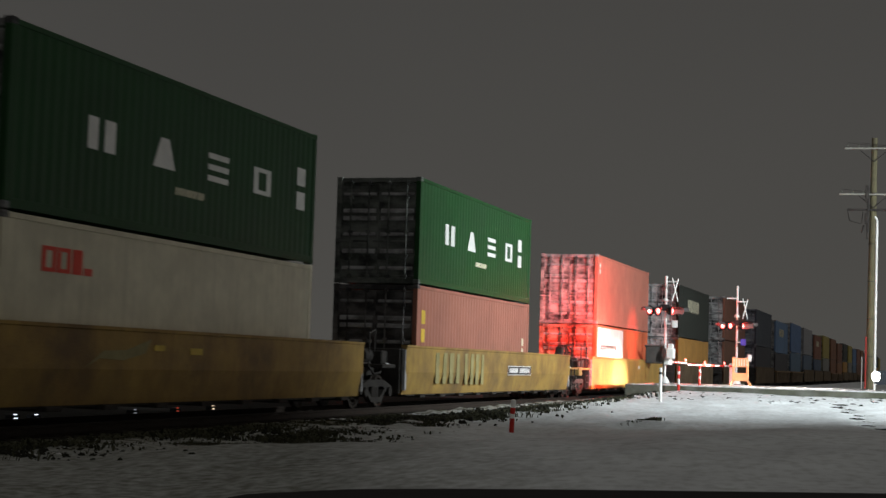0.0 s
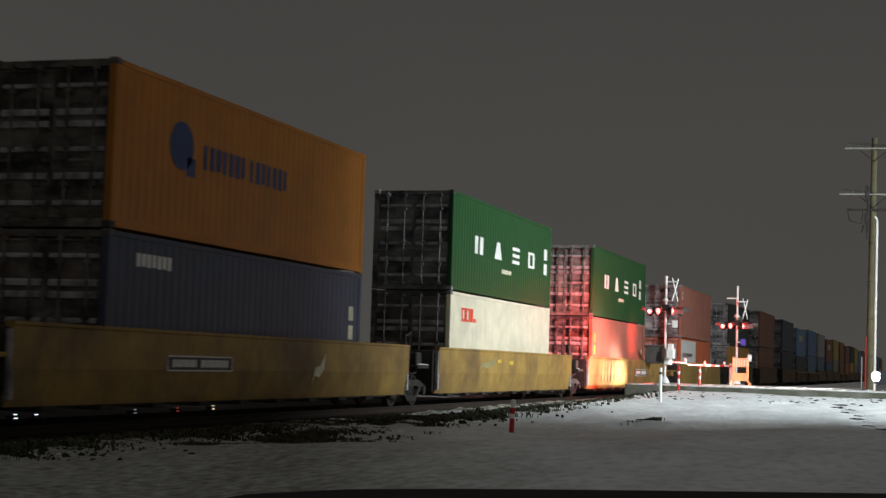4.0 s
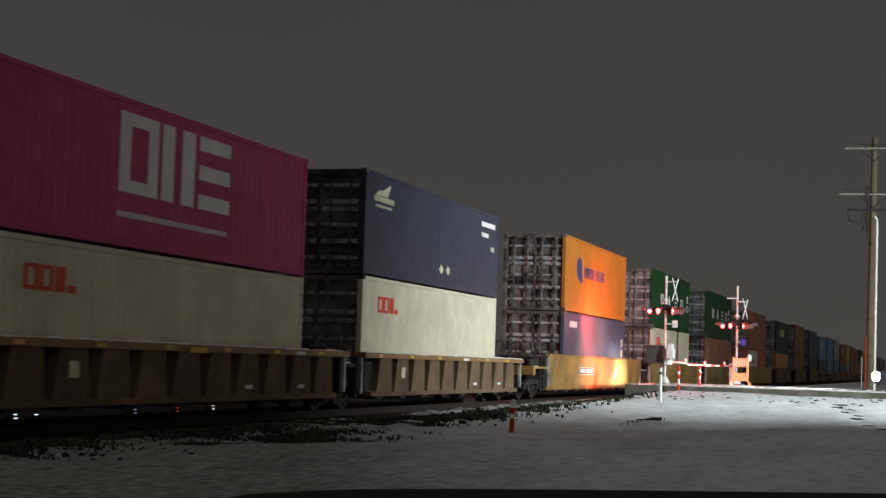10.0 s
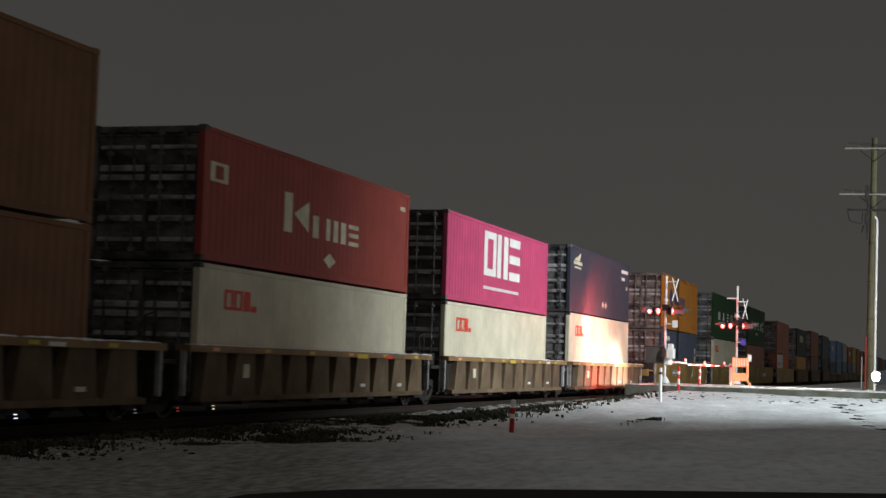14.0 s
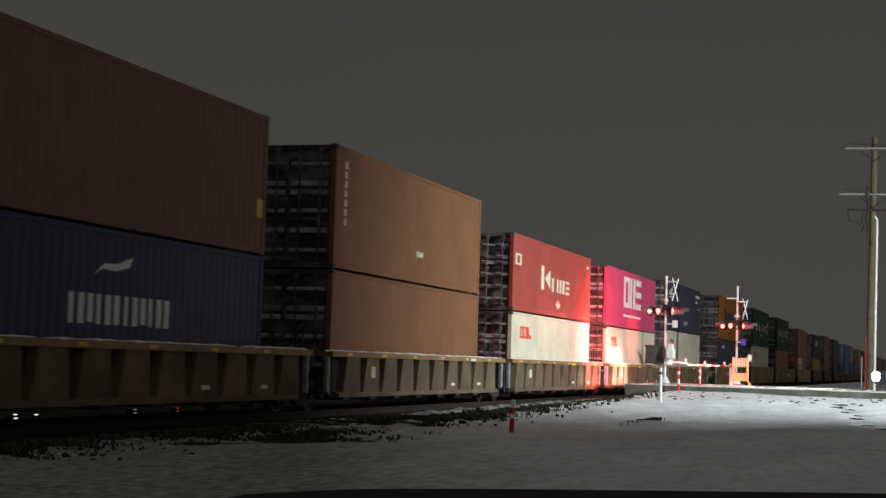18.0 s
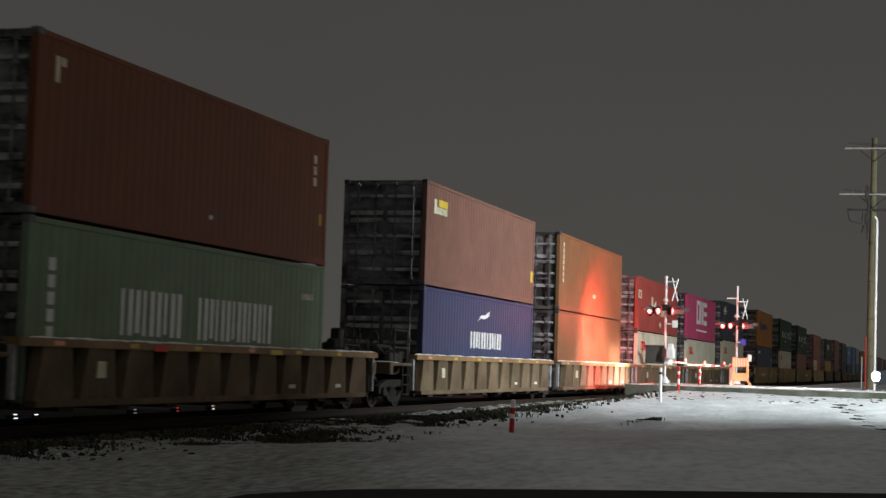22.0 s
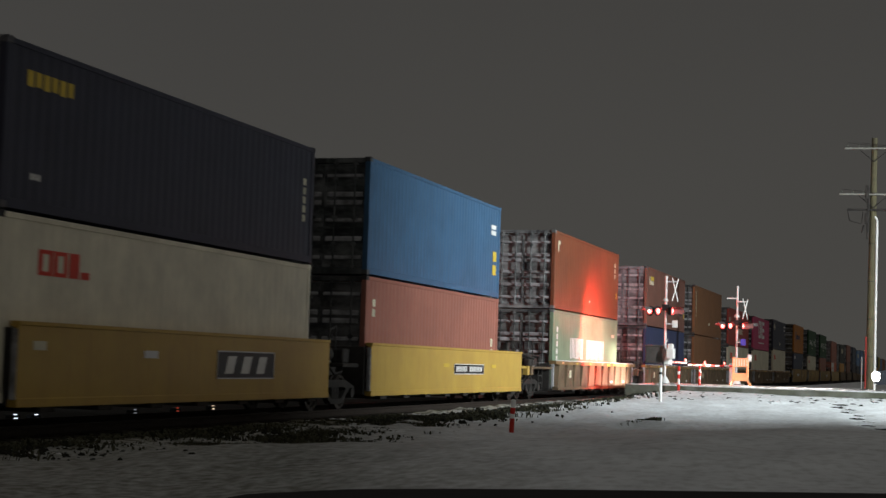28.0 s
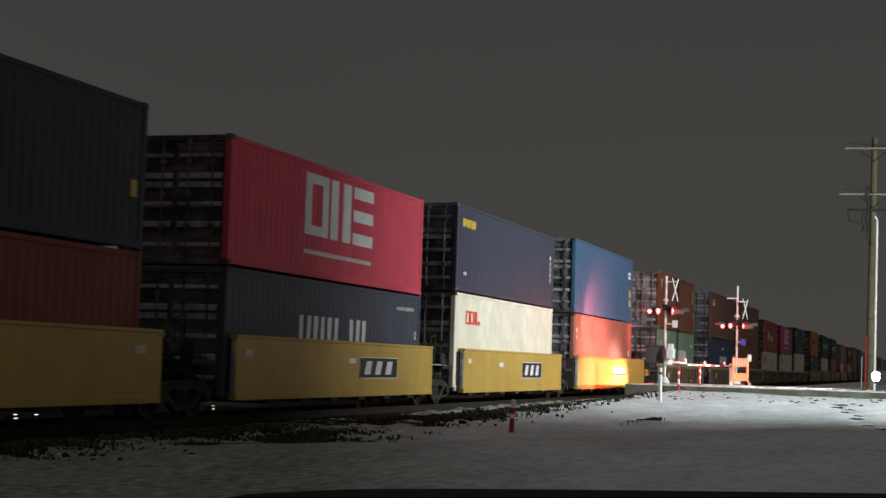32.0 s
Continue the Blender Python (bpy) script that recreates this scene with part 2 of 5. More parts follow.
BARK = surface("bark", (0.06, 0.045, 0.03), None, 3, 0.9, 0, 0.6, 15)
NEEDLES = surface("spruce_needles", (0.016, 0.024, 0.014), (0.010, 0.015, 0.009), 2, 0.85, 0, 0.3, 20)
CAR_PAINT = surface("dark_car_paint", (0.05, 0.055, 0.065), (0.045, 0.05, 0.06), 1, 0.28, 0.2, 0.0, 60)
BONNET = surface("frosted_black_paint", (0.012, 0.012, 0.013), (0.018, 0.018, 0.018), 3, 0.95, 0, 0.1, 30)
CAR_GLASS = surface("car_glass", (0.012, 0.013, 0.015), None, 1, 0.06, 0, 0, 60)
TYRE = surface("tyre_rubber", (0.018, 0.018, 0.018), None, 5, 0.85, 0, 0.2, 40)
RED_LENS = glow("lit_red_lens", (1.0, 0.035, 0.03), 26.0)
LIT_STRIP_RED = surface("dull_red_light_strip", (0.30, 0.03, 0.022), (0.20, 0.025, 0.02), 1.5, 0.6, 0, 0.05, 60)
HOOD_PAINT = surface("worn_hood_paint", (0.11, 0.10, 0.098), None, 4, 0.6, 0, 0.05, 60)
DARK_LENS = surface("unlit_red_lens", (0.10, 0.012, 0.01), None, 4, 0.3, 0, 0, 40)
RED_HOT = glow("lit_red_lens_core", (1.0, 0.45, 0.4), 12.0)
ARM_LENS = glow("lit_arm_lamp", (1.0, 0.22, 0.18), 3.0)
HEAD_LENS = glow("lit_headlight", (1.0, 0.97, 0.92), 30.0)
WARM_LENS = glow("lit_street_lens", (1.0, 0.58, 0.2), 9.0)

# ---------------------------------------------------------------- mesh helpers


def part(name, bm, mat, parent=None, label="", at=None):
    """Links a bmesh, or a mesh that is shared between alike parts, as one object under a thing or a part."""
    if isinstance(bm, bpy.types.Mesh):
        me = bm
    else:
        me = bpy.data.meshes.new(name)
        bm.to_mesh(me)
        bm.free()
        me.materials.append(None)
    ob = new(name, me)
    ob.material_slots[0].link = "OBJECT"
    ob.material_slots[0].material = mat
    if parent:
        ob.parent = parent
    if label:
        ob["label"] = label
    if at is not None:
        if isinstance(at, Matrix):
            ob.matrix_basis = at
        else:
            ob.location = at
    return ob


def mesh_of(name, bm):
    me = bpy.data.meshes.new(name)
    bm.to_mesh(me)
    bm.free()
    me.materials.append(None)
    return me


def thing(name, at, label, category, group="", kind=""):
    ob = new(name)
    ob.empty_display_size = 0.2
    if isinstance(at, Matrix):
        ob.matrix_basis = at
    else:
        ob.location = at
    return tagged(ob, label, category, group, kind)


def box(bm, x0, x1, y0, y1, z0, z1, bevel=0.0):
    """An axis-aligned block with chamfered edges."""
    r = bmesh.ops.create_cube(bm, size=1.0)
    bmesh.ops.scale(bm, vec=(x1 - x0, y1 - y0, z1 - z0), verts=r["verts"])
    bmesh.ops.translate(bm, vec=((x0 + x1) / 2, (y0 + y1) / 2, (z0 + z1) / 2), verts=r["verts"])
    if bevel:
        es = list({e for v in r["verts"] for e in v.link_edges})
        bmesh.ops.bevel(bm, geom=es, offset=bevel, segments=1, affect="EDGES")
    return bm


def boxes(*dims, bevel=0.0):
    bm = bmesh.new()
    for d in dims:
        box(bm, *d, bevel=bevel)
    return bm


def tube(bm, a, b, r0, r1=None, seg=10):
    """A round bar from a to b."""
    a, b = Vector(a), Vector(b)
    r1 = r0 if r1 is None else r1
    q = (b - a).to_track_quat("Z", "Y").to_matrix()
    ring = [[bm.verts.new(c + q @ Vector((r * math.cos(k * math.tau / seg), r * math.sin(k * math.tau / seg), 0))) for k in range(seg)]
            for c, r in ((a, r0), (b, r1))]
    for k in range(seg):
        bm.faces.new((ring[0][k], ring[0][(k + 1) % seg], ring[1][(k + 1) % seg], ring[1][k]))
    bm.faces.new(ring[0][::-1])
    bm.faces.new(ring[1])
    return bm


def tubes(*bars, seg=8):
    bm = bmesh.new()
    for b in bars:
        tube(bm, *b, seg=seg)
    return bm


def extrude_x(outline, x0, x1):
    """A closed (y, z) outline drawn out along x, with end caps."""
    bm = bmesh.new()
    a = [bm.verts.new((x0, y, z)) for y, z in outline]
    b = [bm.verts.new((x1, y, z)) for y, z in outline]
    n = len(outline)
    for k in range(n):
        bm.faces.new((a[k], a[(k + 1) % n], b[(k + 1) % n], b[k]))
    bm.faces.new(a[::-1])
    bm.faces.new(b)
    bmesh.ops.recalc_face_normals(bm, faces=bm.faces)
    return bm


def lathe(profile, seg=24, axis="Z"):
    """A (radius, height) profile turned round an axis."""
    bm = bmesh.new()
    rings = []
    for r, h in profile:
        ring = []
        for k in range(seg):
            c, s = math.cos(k * math.tau / seg), math.sin(k * math.tau / seg)
            p = {"Z": (r * c, r * s, h), "Y": (r * c, h, r * s), "X": (h, r * c, r * s)}[axis]
            ring.append(bm.verts.new(p))
        rings.append(ring)
    for i in range(len(rings) - 1):
        for k in range(seg):
            bm.faces.new((rings[i][k], rings[i][(k + 1) % seg], rings[i + 1][(k + 1) % seg], rings[i + 1][k]))
    bm.faces.new(rings[0][::-1])
    bm.faces.new(rings[-1])
    bmesh.ops.recalc_face_normals(bm, faces=bm.faces)
    return bm


# ---------------------------------------------------------------- ground
PROFILE_X = (-3000, -60, 8, 18, 24, 30, 36, 42, 48, 59, 72, 120, 3000)
PROFILE_Z = (-0.6, -0.5, -0.45, -0.38, -0.28, -0.14, 0.00, 0.09, 0.20, 0.40, 0.42, 0.30, 0.0)
BERM_Y = (-40, -20, -3, 0.6, 1.8, 3.0, 4.6, 6.3, 9.0, 10.5, 12)
BERM_Z = (-0.45, 0.2, 0.40, 0.45, 0.48, 0.44, 0.285, 0.165, -0.04, -0.22, -0.34)


def ground_z(x, y):
    z = np.interp(x, PROFILE_X, PROFILE_Z)
    # the snow berm between the parking place and the field
    crest, d = np.interp(y, BERM_Y, BERM_Z), x - 20.0
    w = np.exp(-(d / (7.0 if d < 0 else 3.6 + 5.4 * np.clip((4.6 - y) / 3.0, 0, 1))) ** 2)
    z = z + max(0.0, crest - z) * w
    k = np.clip((y - 9.2) / 2.6, 0, 1)
    k = k * k * (3 - 2 * k)
    edge = np.interp(x, (31, 44, 62), (-0.15, -0.12, -0.07))
    under = np.clip((y - 12.7) / 0.7, 0, 1)      # the track bed lies bare from the tie ends on
    edge = edge * (1 - under) - 0.36 * under
    return z * (1 - k) + (edge if x < 33 else np.minimum(z, edge)) * k


def spread(parts):
    out = []
    for a, b, step in parts:
        out += list(np.arange(a, b, step))
    return out + [parts[-1][1]]


def make_ground():
    xs = spread([(-3000, -300, 450), (-300, -20, 28), (-20, 8, 3.5), (8, 62, 0.22), (62, 120, 3), (120, 600, 40), (600, 4000, 425)])
    ys = spread([(-3000, -200, 400), (-200, -12, 23.5), (-12, -2, 0.6), (-2, 14, 0.22), (14, 60, 3), (60, 300, 30), (300, 3000, 450)])
    verts = []
    for x in xs:
        for y in ys:
            z = float(ground_z(x, y))
            if 6 < x < 64 and -13 < y < 14:
                z += 0.10 * noise.noise((x * 0.16, y * 0.25, 0)) + 0.035 * noise.noise((x * 0.8, y * 0.9, 3))
                far_field = max(0.0, min(1.0, (x - 25) / 8))
                z += (0.012 + 0.03 * far_field + 0.09 * far_field * max(0.0, min(1.0, (y - 8) / 3))) * noise.noise((x * 1.7, y * 2.3, 7))
                z -= 0.10 * far_field * max(0.0, noise.noise((x * 0.55, y * 1.3, 11)) - 0.25)
                # a shallow drift edge, wheel ruts and footprints in the snow
                z += 0.17 * math.exp(-((x - 35.2) / 0.4) ** 2 - ((y - 5.95) / 0.5) ** 2) + 0.08 * math.exp(-((x - 34.8) / 0.4) ** 2 - ((y - 6.7) / 0.4) ** 2)
                for k in range(9):
                    fx, fy = 50.3 - 1.85 * k, 2.62 - 0.2 * k + 0.16 * (k % 2)
                    z -= 0.13 * math.exp(-((x - fx) / 0.45) ** 2 - ((y - fy) / 0.22) ** 2)
            verts.append((x, y, z))
    ny = len(ys)
    faces = [(i * ny + j, (i + 1) * ny + j, (i + 1) * ny + j + 1, i * ny + j + 1) for i in range(len(xs) - 1) for j in range(ny - 1)]
    me = bpy.data.meshes.new("ground")
    me.from_pydata(verts, [], faces)
    me.polygons.foreach_set("use_smooth", [True] * len(faces))
    me.materials.append(None)
    part("ground", me, SNOW)
    tagged(bpy.data.objects["ground"], "snow-covered field with frozen grass showing along the track", "ground", kind="structure")


make_ground()
TRACK_Y = 14.36

# far side drawn wide, its dark stone standing in for shade under the cars
bed = part("track_bed", extrude_x([(TRACK_Y - 3.0, -0.5), (TRACK_Y - 1.75, -0.18), (TRACK_Y + 6.5, -0.20), (TRACK_Y + 8.2, -0.55)], -260, 900), BALLAST)
tagged(bed, "dark crushed-stone track bed dusted with snow", "track bed", kind="structure")
RAIL = [(-0.075, -0.18), (0.075, -0.18), (0.075, -0.165), (0.012, -0.14), (0.012, -0.05), (0.036, -0.04), (0.036, -0.006), (0.028, 0.0),
        (-0.028, 0.0), (-0.036, -0.006), (-0.036, -0.04), (-0.012, -0.05), (-0.012, -0.14), (-0.075, -0.165)]
for side in (-0.7535, 0.7535):
    r = part("rail", extrude_x([(TRACK_Y + side + y, z) for y, z in RAIL], -260, 900), STEEL)
    tagged(r, "rusty steel running rail spiked to wooden ties", "rail", "rails of the track", "structure")
    part("running_surface", extrude_x([(TRACK_Y + side - 0.026, -0.004), (TRACK_Y + side + 0.026, -0.004), (TRACK_Y + side + 0.026, 0.003), (TRACK_Y + side - 0.026, 0.003)], -260, 900), SHINY, r,
         "polished rail head")

# road on its low bank, with the ramp down to the crossing
road = part("road", extrude_x([(-400, 0.0), (-400, 0.6), (11.25, 0.6), (12.2, 0.0), (12.2, -0.5)], 64.0, 72.0), ROAD)
tagged(road, "snow-dusted asphalt road crossing the track", "road", kind="structure")
far_road = part("road", extrude_x([(17.0, -0.5), (17.0, 0.0), (19.0, 0.1), (400, 0.1), (400, -0.5)], 60.0, 72.0), ROAD)
tagged(far_road, "snow-dusted asphalt road beyond the track", "road", kind="structure")
panel = part("crossing_panel", boxes((64.2, 71.8, 12.2, 17.0, -0.3, -0.004), bevel=0.01), BLACK_PAINT)
tagged(panel, "black rubber crossing panels between the rails", "crossing panel", kind="structure")
shoulder = part("road_shoulder", extrude_x([(-400, 0.0), (-400, 0.597), (11.2, 0.597), (11.22, -0.5)], 60.0, 63.996), ROAD)
tagged(shoulder, "snow-dusted gravel shoulder of the road", "road shoulder", kind="structure")
bank = part("road_bank", extrude_x([(-400, 0.1), (-400, 0.585), (11.2, 0.585), (11.24, -0.5)], 59.55, 59.996), BANK)
tagged(bank, "low dark frozen bank along the road edge", "road bank", kind="structure")
ridge = bmesh.new()
for k in range(90):
    y = -18 + k * 0.325
    w = 0.3 + 0.5 * abs(noise.noise((k * 0.37, 1, 1)))
    if noise.noise((k * 0.21, 5, 2)) > -0.25:
        r = bmesh.ops.create_icosphere(ridge, subdivisions=1, radius=1)
        bmesh.ops.scale(ridge, vec=(0.12, w, 0.03 + 0.025 * abs(noise.noise((k * 0.7, 2, 2)))), verts=r["verts"])
        bmesh.ops.translate(ridge, vec=(59.8, y, 0.595), verts=r["verts"])
tagged(part("snow_ridge", ridge, SNOW_PATCH), "thin ridge of ploughed snow along the road edge", "snow ridge", kind="stuff")

# ---------------------------------------------------------------- containers
W = 2.438
CACHE = {}


def cached(key, build):
    if key not in CACHE:
        CACHE[key] = mesh_of(key[0], build())
    return CACHE[key]


def corrugated(length, height, deep):
    """A side wall of folded sheet, seen from -y; its outer plane lies at y = 0."""
    bm = bmesh.new()
    x, end, prof = -length / 2 + 0.14, length / 2 - 0.14, []
    n = int((end - x) / 0.278)
    step = (end - x) / n
    for k in range(n):
        for f, d in ((0, 0), (0.26, 0), (0.5, deep), (0.76, deep)):
            prof.append((x + (k + f) * step, d))
    prof.append((end, 0))
    lo = [bm.verts.new((px, d, 0.15)) for px, d in prof]
    hi = [bm.verts.new((px, d, height - 0.10)) for px, d in prof]
    for k in range(len(prof) - 1):
        bm.faces.new((lo[k], lo[k + 1], hi[k + 1], hi[k]))
    return bm


def roof_sheet(length, height):
    bm = bmesh.new()
    n = int(length / 0.6)
    xs = [-length / 2 + 0.1 + (length - 0.2) * k / (n * 2) for k in range(n * 2 + 1)]
    a = [bm.verts.new((x, -1.15, height - 0.035 + (0.02 if k % 2 else 0))) for k, x in enumerate(xs)]
    b = [bm.verts.new((x, 1.15, height - 0.035 + (0.02 if k % 2 else 0))) for k, x in enumerate(xs)]
    for k in range(len(xs) - 1):
        bm.faces.new((a[k], a[k + 1], b[k + 1], b[k]))
    return bm


def door_leaf(height, detail):
    """One door leaf, hinged at y = 0 and closing towards y = 1.08; it faces -x."""
    h = height - 0.34
    bm = boxes((-0.03, 0.03, 0.0, 1.08, 0, h))
    if detail:
        bm.faces.ensure_lookup_table()
        front = [f for f in bm.faces if f.normal.x < -0.9]
        bmesh.ops.inset_region(bm, faces=front, thickness=0.06, depth=0)
        bmesh.ops.inset_region(bm, faces=front, thickness=0.015, depth=-0.022)
    return bm


def door_rib(half):
    """A pressed ledge across a door leaf; its upper slope catches frost."""
    bm = bmesh.new()
    prof = [(0.0, half + 0.035), (-0.055, half - 0.015), (-0.06, -half + 0.01), (0.0, -half - 0.005)]
    a = [bm.verts.new((x, 0.07, z)) for x, z in prof]
    b = [bm.verts.new((x, 1.01, z)) for x, z in prof]
    for k in range(4):
        bm.faces.new((a[k], a[(k + 1) % 4], b[(k + 1) % 4], b[k]))
    bm.faces.new(a[::-1])
    bm.faces.new(b)
    bmesh.ops.recalc_face_normals(bm, faces=bm.faces)
    return bm


def lock_bar(height):
    bm = tubes(((-0.09, 0, -0.06), (-0.09, 0, height - 0.28), 0.022), seg=8)
    for z in (0.0, 0.55, 1.2, height - 0.75, height - 0.36):
        box(bm, -0.11, -0.04, -0.06, 0.06, z - 0.04, z + 0.04, 0.006)
    box(bm, -0.12, -0.09, -0.02, 0.42, 0.92, 0.97, 0.005)
    return bm


def container(at, height, color, label, length=12.192, end=None, marks=(), near=True):
    """A steel box: at is the middle of its base; its doors face -x. marks: (shape, x from the rear end, width, z, height, material)."""
    ob = thing("shipping_container", at, label, "container", "containers on the train")
    # dirty: end paint whose colour also carries the shade on the doors
    L2, body, dirty = length / 2, paint(color), grimy_shaded(end or color)
    key = (round(length, 2), height)
    deep = 0.003 if "reefer" in label else 0.008
    wall = cached(("side_wall", *key, deep), lambda: corrugated(length, height, deep))
    part("side_wall", wall, body, ob, at=(0, -1.2, 0))
    part("side_wall", wall, body, ob, at=pose(0, 1.2, 0, 0, 0, 180))
    part("roof", cached(("roof", *key), lambda: roof_sheet(length, height)), body, ob)
    part("base_frame", cached(("base_frame", *key), lambda: boxes((-L2 + 0.16, L2 - 0.16, -1.215, -1.13, 0.02, 0.17), (-L2 + 0.16, L2 - 0.16, 1.13, 1.215, 0.02, 0.17),
         (-L2 + 0.16, L2 - 0.16, -1.13, 1.13, 0.06, 0.12), bevel=0.006)), body, ob)
    part("top_rail", cached(("top_rail", *key), lambda: boxes((-L2 + 0.16, L2 - 0.16, -1.215, -1.15, height - 0.11, height - 0.02), (-L2 + 0.16, L2 - 0.16, 1.15, 1.215, height - 0.11, height - 0.02), bevel=0.006)), body, ob)
    post = cached(("corner_post", height), lambda: boxes((-0.08, 0.08, -0.07, 0.07, 0.11, height - 0.11), bevel=0.01))
    cast = cached(("corner_casting",), lambda: boxes((-0.089, 0.089, -0.081, 0.081, 0, 0.118), bevel=0.012))
    for sx in (-1, 1):
        for sy in (-1, 1):
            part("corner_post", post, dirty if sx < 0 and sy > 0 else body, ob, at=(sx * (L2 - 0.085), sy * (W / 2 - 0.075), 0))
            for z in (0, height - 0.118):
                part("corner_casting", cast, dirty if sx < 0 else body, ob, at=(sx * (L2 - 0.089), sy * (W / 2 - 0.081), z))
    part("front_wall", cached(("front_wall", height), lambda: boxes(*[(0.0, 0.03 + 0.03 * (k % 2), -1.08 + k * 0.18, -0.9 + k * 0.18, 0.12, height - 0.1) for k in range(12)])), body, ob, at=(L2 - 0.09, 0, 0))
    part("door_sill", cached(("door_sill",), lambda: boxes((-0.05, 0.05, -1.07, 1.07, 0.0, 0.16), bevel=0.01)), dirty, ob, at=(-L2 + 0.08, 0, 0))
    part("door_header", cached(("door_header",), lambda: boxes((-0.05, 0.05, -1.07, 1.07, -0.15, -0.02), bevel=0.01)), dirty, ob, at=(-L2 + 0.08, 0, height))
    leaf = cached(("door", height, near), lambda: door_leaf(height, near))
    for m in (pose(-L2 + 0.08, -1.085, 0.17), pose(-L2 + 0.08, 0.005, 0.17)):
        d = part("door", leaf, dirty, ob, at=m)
        if near:
            bar = cached(("locking_bar", height), lambda: lock_bar(height))
            for f, half in ((0.09, 0.035), (0.27, 0.05), (0.45, 0.035), (0.62, 0.05), (0.70, 0.05), (0.88, 0.03)):
                part("door_rib", cached(("door_rib", half), lambda: door_rib(half)), FROST, d, at=(0, 0, f * (height - 0.34)))
            for y in (0.26, 0.78):
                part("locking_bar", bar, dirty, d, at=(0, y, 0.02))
    add_marks(ob, marks, -L2, -1.199)
    return ob


def flat(bm, pts, depth=0.006):
    """A thin plate with the outline pts in (x, z), facing -y."""
    a = [bm.verts.new((x, 0, z)) for x, z in pts]
    b = [bm.verts.new((x, depth, z)) for x, z in pts]
    n = len(pts)
    bm.faces.new(a)
    for k in range(n):
        bm.faces.new((a[(k + 1) % n], a[k], b[k], b[(k + 1) % n]))
    return bm


def rect(x0, x1, z0, z1):
    return [(x0, z0), (x1, z0), (x1, z1), (x0, z1)]


def mark_shapes(shape, w, h):
    """Plain painted shapes in place of lettering and emblems, as outlines; the lower left corner lies at the origin."""
    if shape == "bar":
        return [rect(0, w, 0, h)]
    if shape == "frame":
        s = w * 0.27
        return [rect(0, s, 0, h), rect(w - s, w, 0, h), rect(s, w - s, 0, h * 0.16), rect(s, w - s, h * 0.84, h)]
    if shape == "pair":
        return [rect(0, w * 0.36, 0, h), rect(w * 0.6, w, 0, h)]
    if shape == "stack":
        return [rect(0, w, h * 0.4 * k, h * (0.4 * k + 0.2)) for k in range(3)]
    if shape == "trapeze":
        return [[(0, 0), (w, 0), (w * 0.68, h), (w * 0.32, h)]]
    if shape == "slant":
        return [[(0, 0), (w * 0.72, 0), (w, h), (w * 0.28, h)]]
    if shape == "wedge":
        return [rect(w * 0.05, w * 0.35, 0, h), [(w * 0.42, h * 0.5), (w, h * 0.9), (w, h * 0.1)]]
    if shape == "dashes":
        n = max(2, int(w / (h * 0.8)))
        return [rect(w * k / n, w * (k + 0.72) / n, h * (0.08 if k % 2 else 0), h) for k in range(n)]
    if shape == "column":
        n = max(2, int(h / (w * 1.25)))
        return [rect(0, w, h * k / n, h * (k + 0.74) / n) for k in range(n)]
    if shape == "disc":
        return [[(w / 2 + w / 2 * math.cos(a), h / 2 + h / 2 * math.sin(a)) for a in np.linspace(0, math.tau, 20, endpoint=False)]]
    if shape == "diamond":
        return [[(w / 2, 0), (w, h / 2), (w / 2, h), (0, h / 2)]]
    if shape == "wave":
        return [[(0, 0), (w * 0.2, h * 0.3), (w * 0.55, h * 0.25), (w * 0.9, h * 0.5), (w, h), (w * 0.6, h * 0.6), (w * 0.25, h * 0.55)]]
    if shape == "peak":
        return [[(0, 0), (w * 0.8, 0), (w, h * 0.95), (w * 0.95, h), (w * 0.4, h * 0.35), (w * 0.25, h * 0.45)]]
    if shape.startswith("slabs"):
        n = int(shape[5:])
        return [rect(w * k / n, w * (k + (0.62 if k % 3 else 0.45)) / n, h * (0.06 if k % 4 == 2 else 0), h) for k in range(n)]
    n = max(3, int(w / (h * 0.62)))          # picket
    return [[(w * k / n, 0), (w * (k + 0.5) / n, 0), (w * (k + (0.62 if k % 3 else 0.5)) / n, h), (w * (k + (0.1 if k % 2 else 0)) / n, h)] for k in range(n)]


def add_marks(ob, marks, x0, face, name="painted_mark"):
    for shape, u, w, z, h, mat in marks:
        for pts in mark_shapes(shape, w, h):
            bm = bmesh.new()
            part("side_plate" if mat is BLACK_MARK else name, flat(bm, pts), mat, ob, at=(x0 + u, face - (0.008 if mat is not BLACK_MARK else 0), z))


def reefer_marks():
    return [("frame", 1.15, 0.42, 0, 0.40, RED_MARK), ("frame", 1.6, 0.40, 0, 0.40, RED_MARK), ("bar", 2.06, 0.30, 0, 0.40, RED_MARK), ("bar", 2.42, 0.26, 0, 0.12, RED_MARK)]


def lifted(marks, dz):
    return [(s, u, w, z + dz, h, m) for s, u, w, z, h, m in marks]


# ---------------------------------------------------------------- well cars
SMOOTH = [(1.27, 0.34), (1.425, 0.34), (1.425, 0.46), (1.41, 0.48), (1.41, 1.56), (1.43, 1.575), (1.43, 1.63), (1.25, 1.63), (1.25, 1.56), (1.36, 1.52), (1.36, 0.5), (1.27, 0.46)]
SMOOTH_OLD = [(1.20, 0.34), (1.29, 0.34), (1.31, 0.42), (1.408, 0.92), (1.41, 1.56), (1.43, 1.575), (1.43, 1.63), (1.25, 1.63), (1.25, 1.56), (1.36, 1.52), (1.36, 0.95), (1.25, 0.46)]
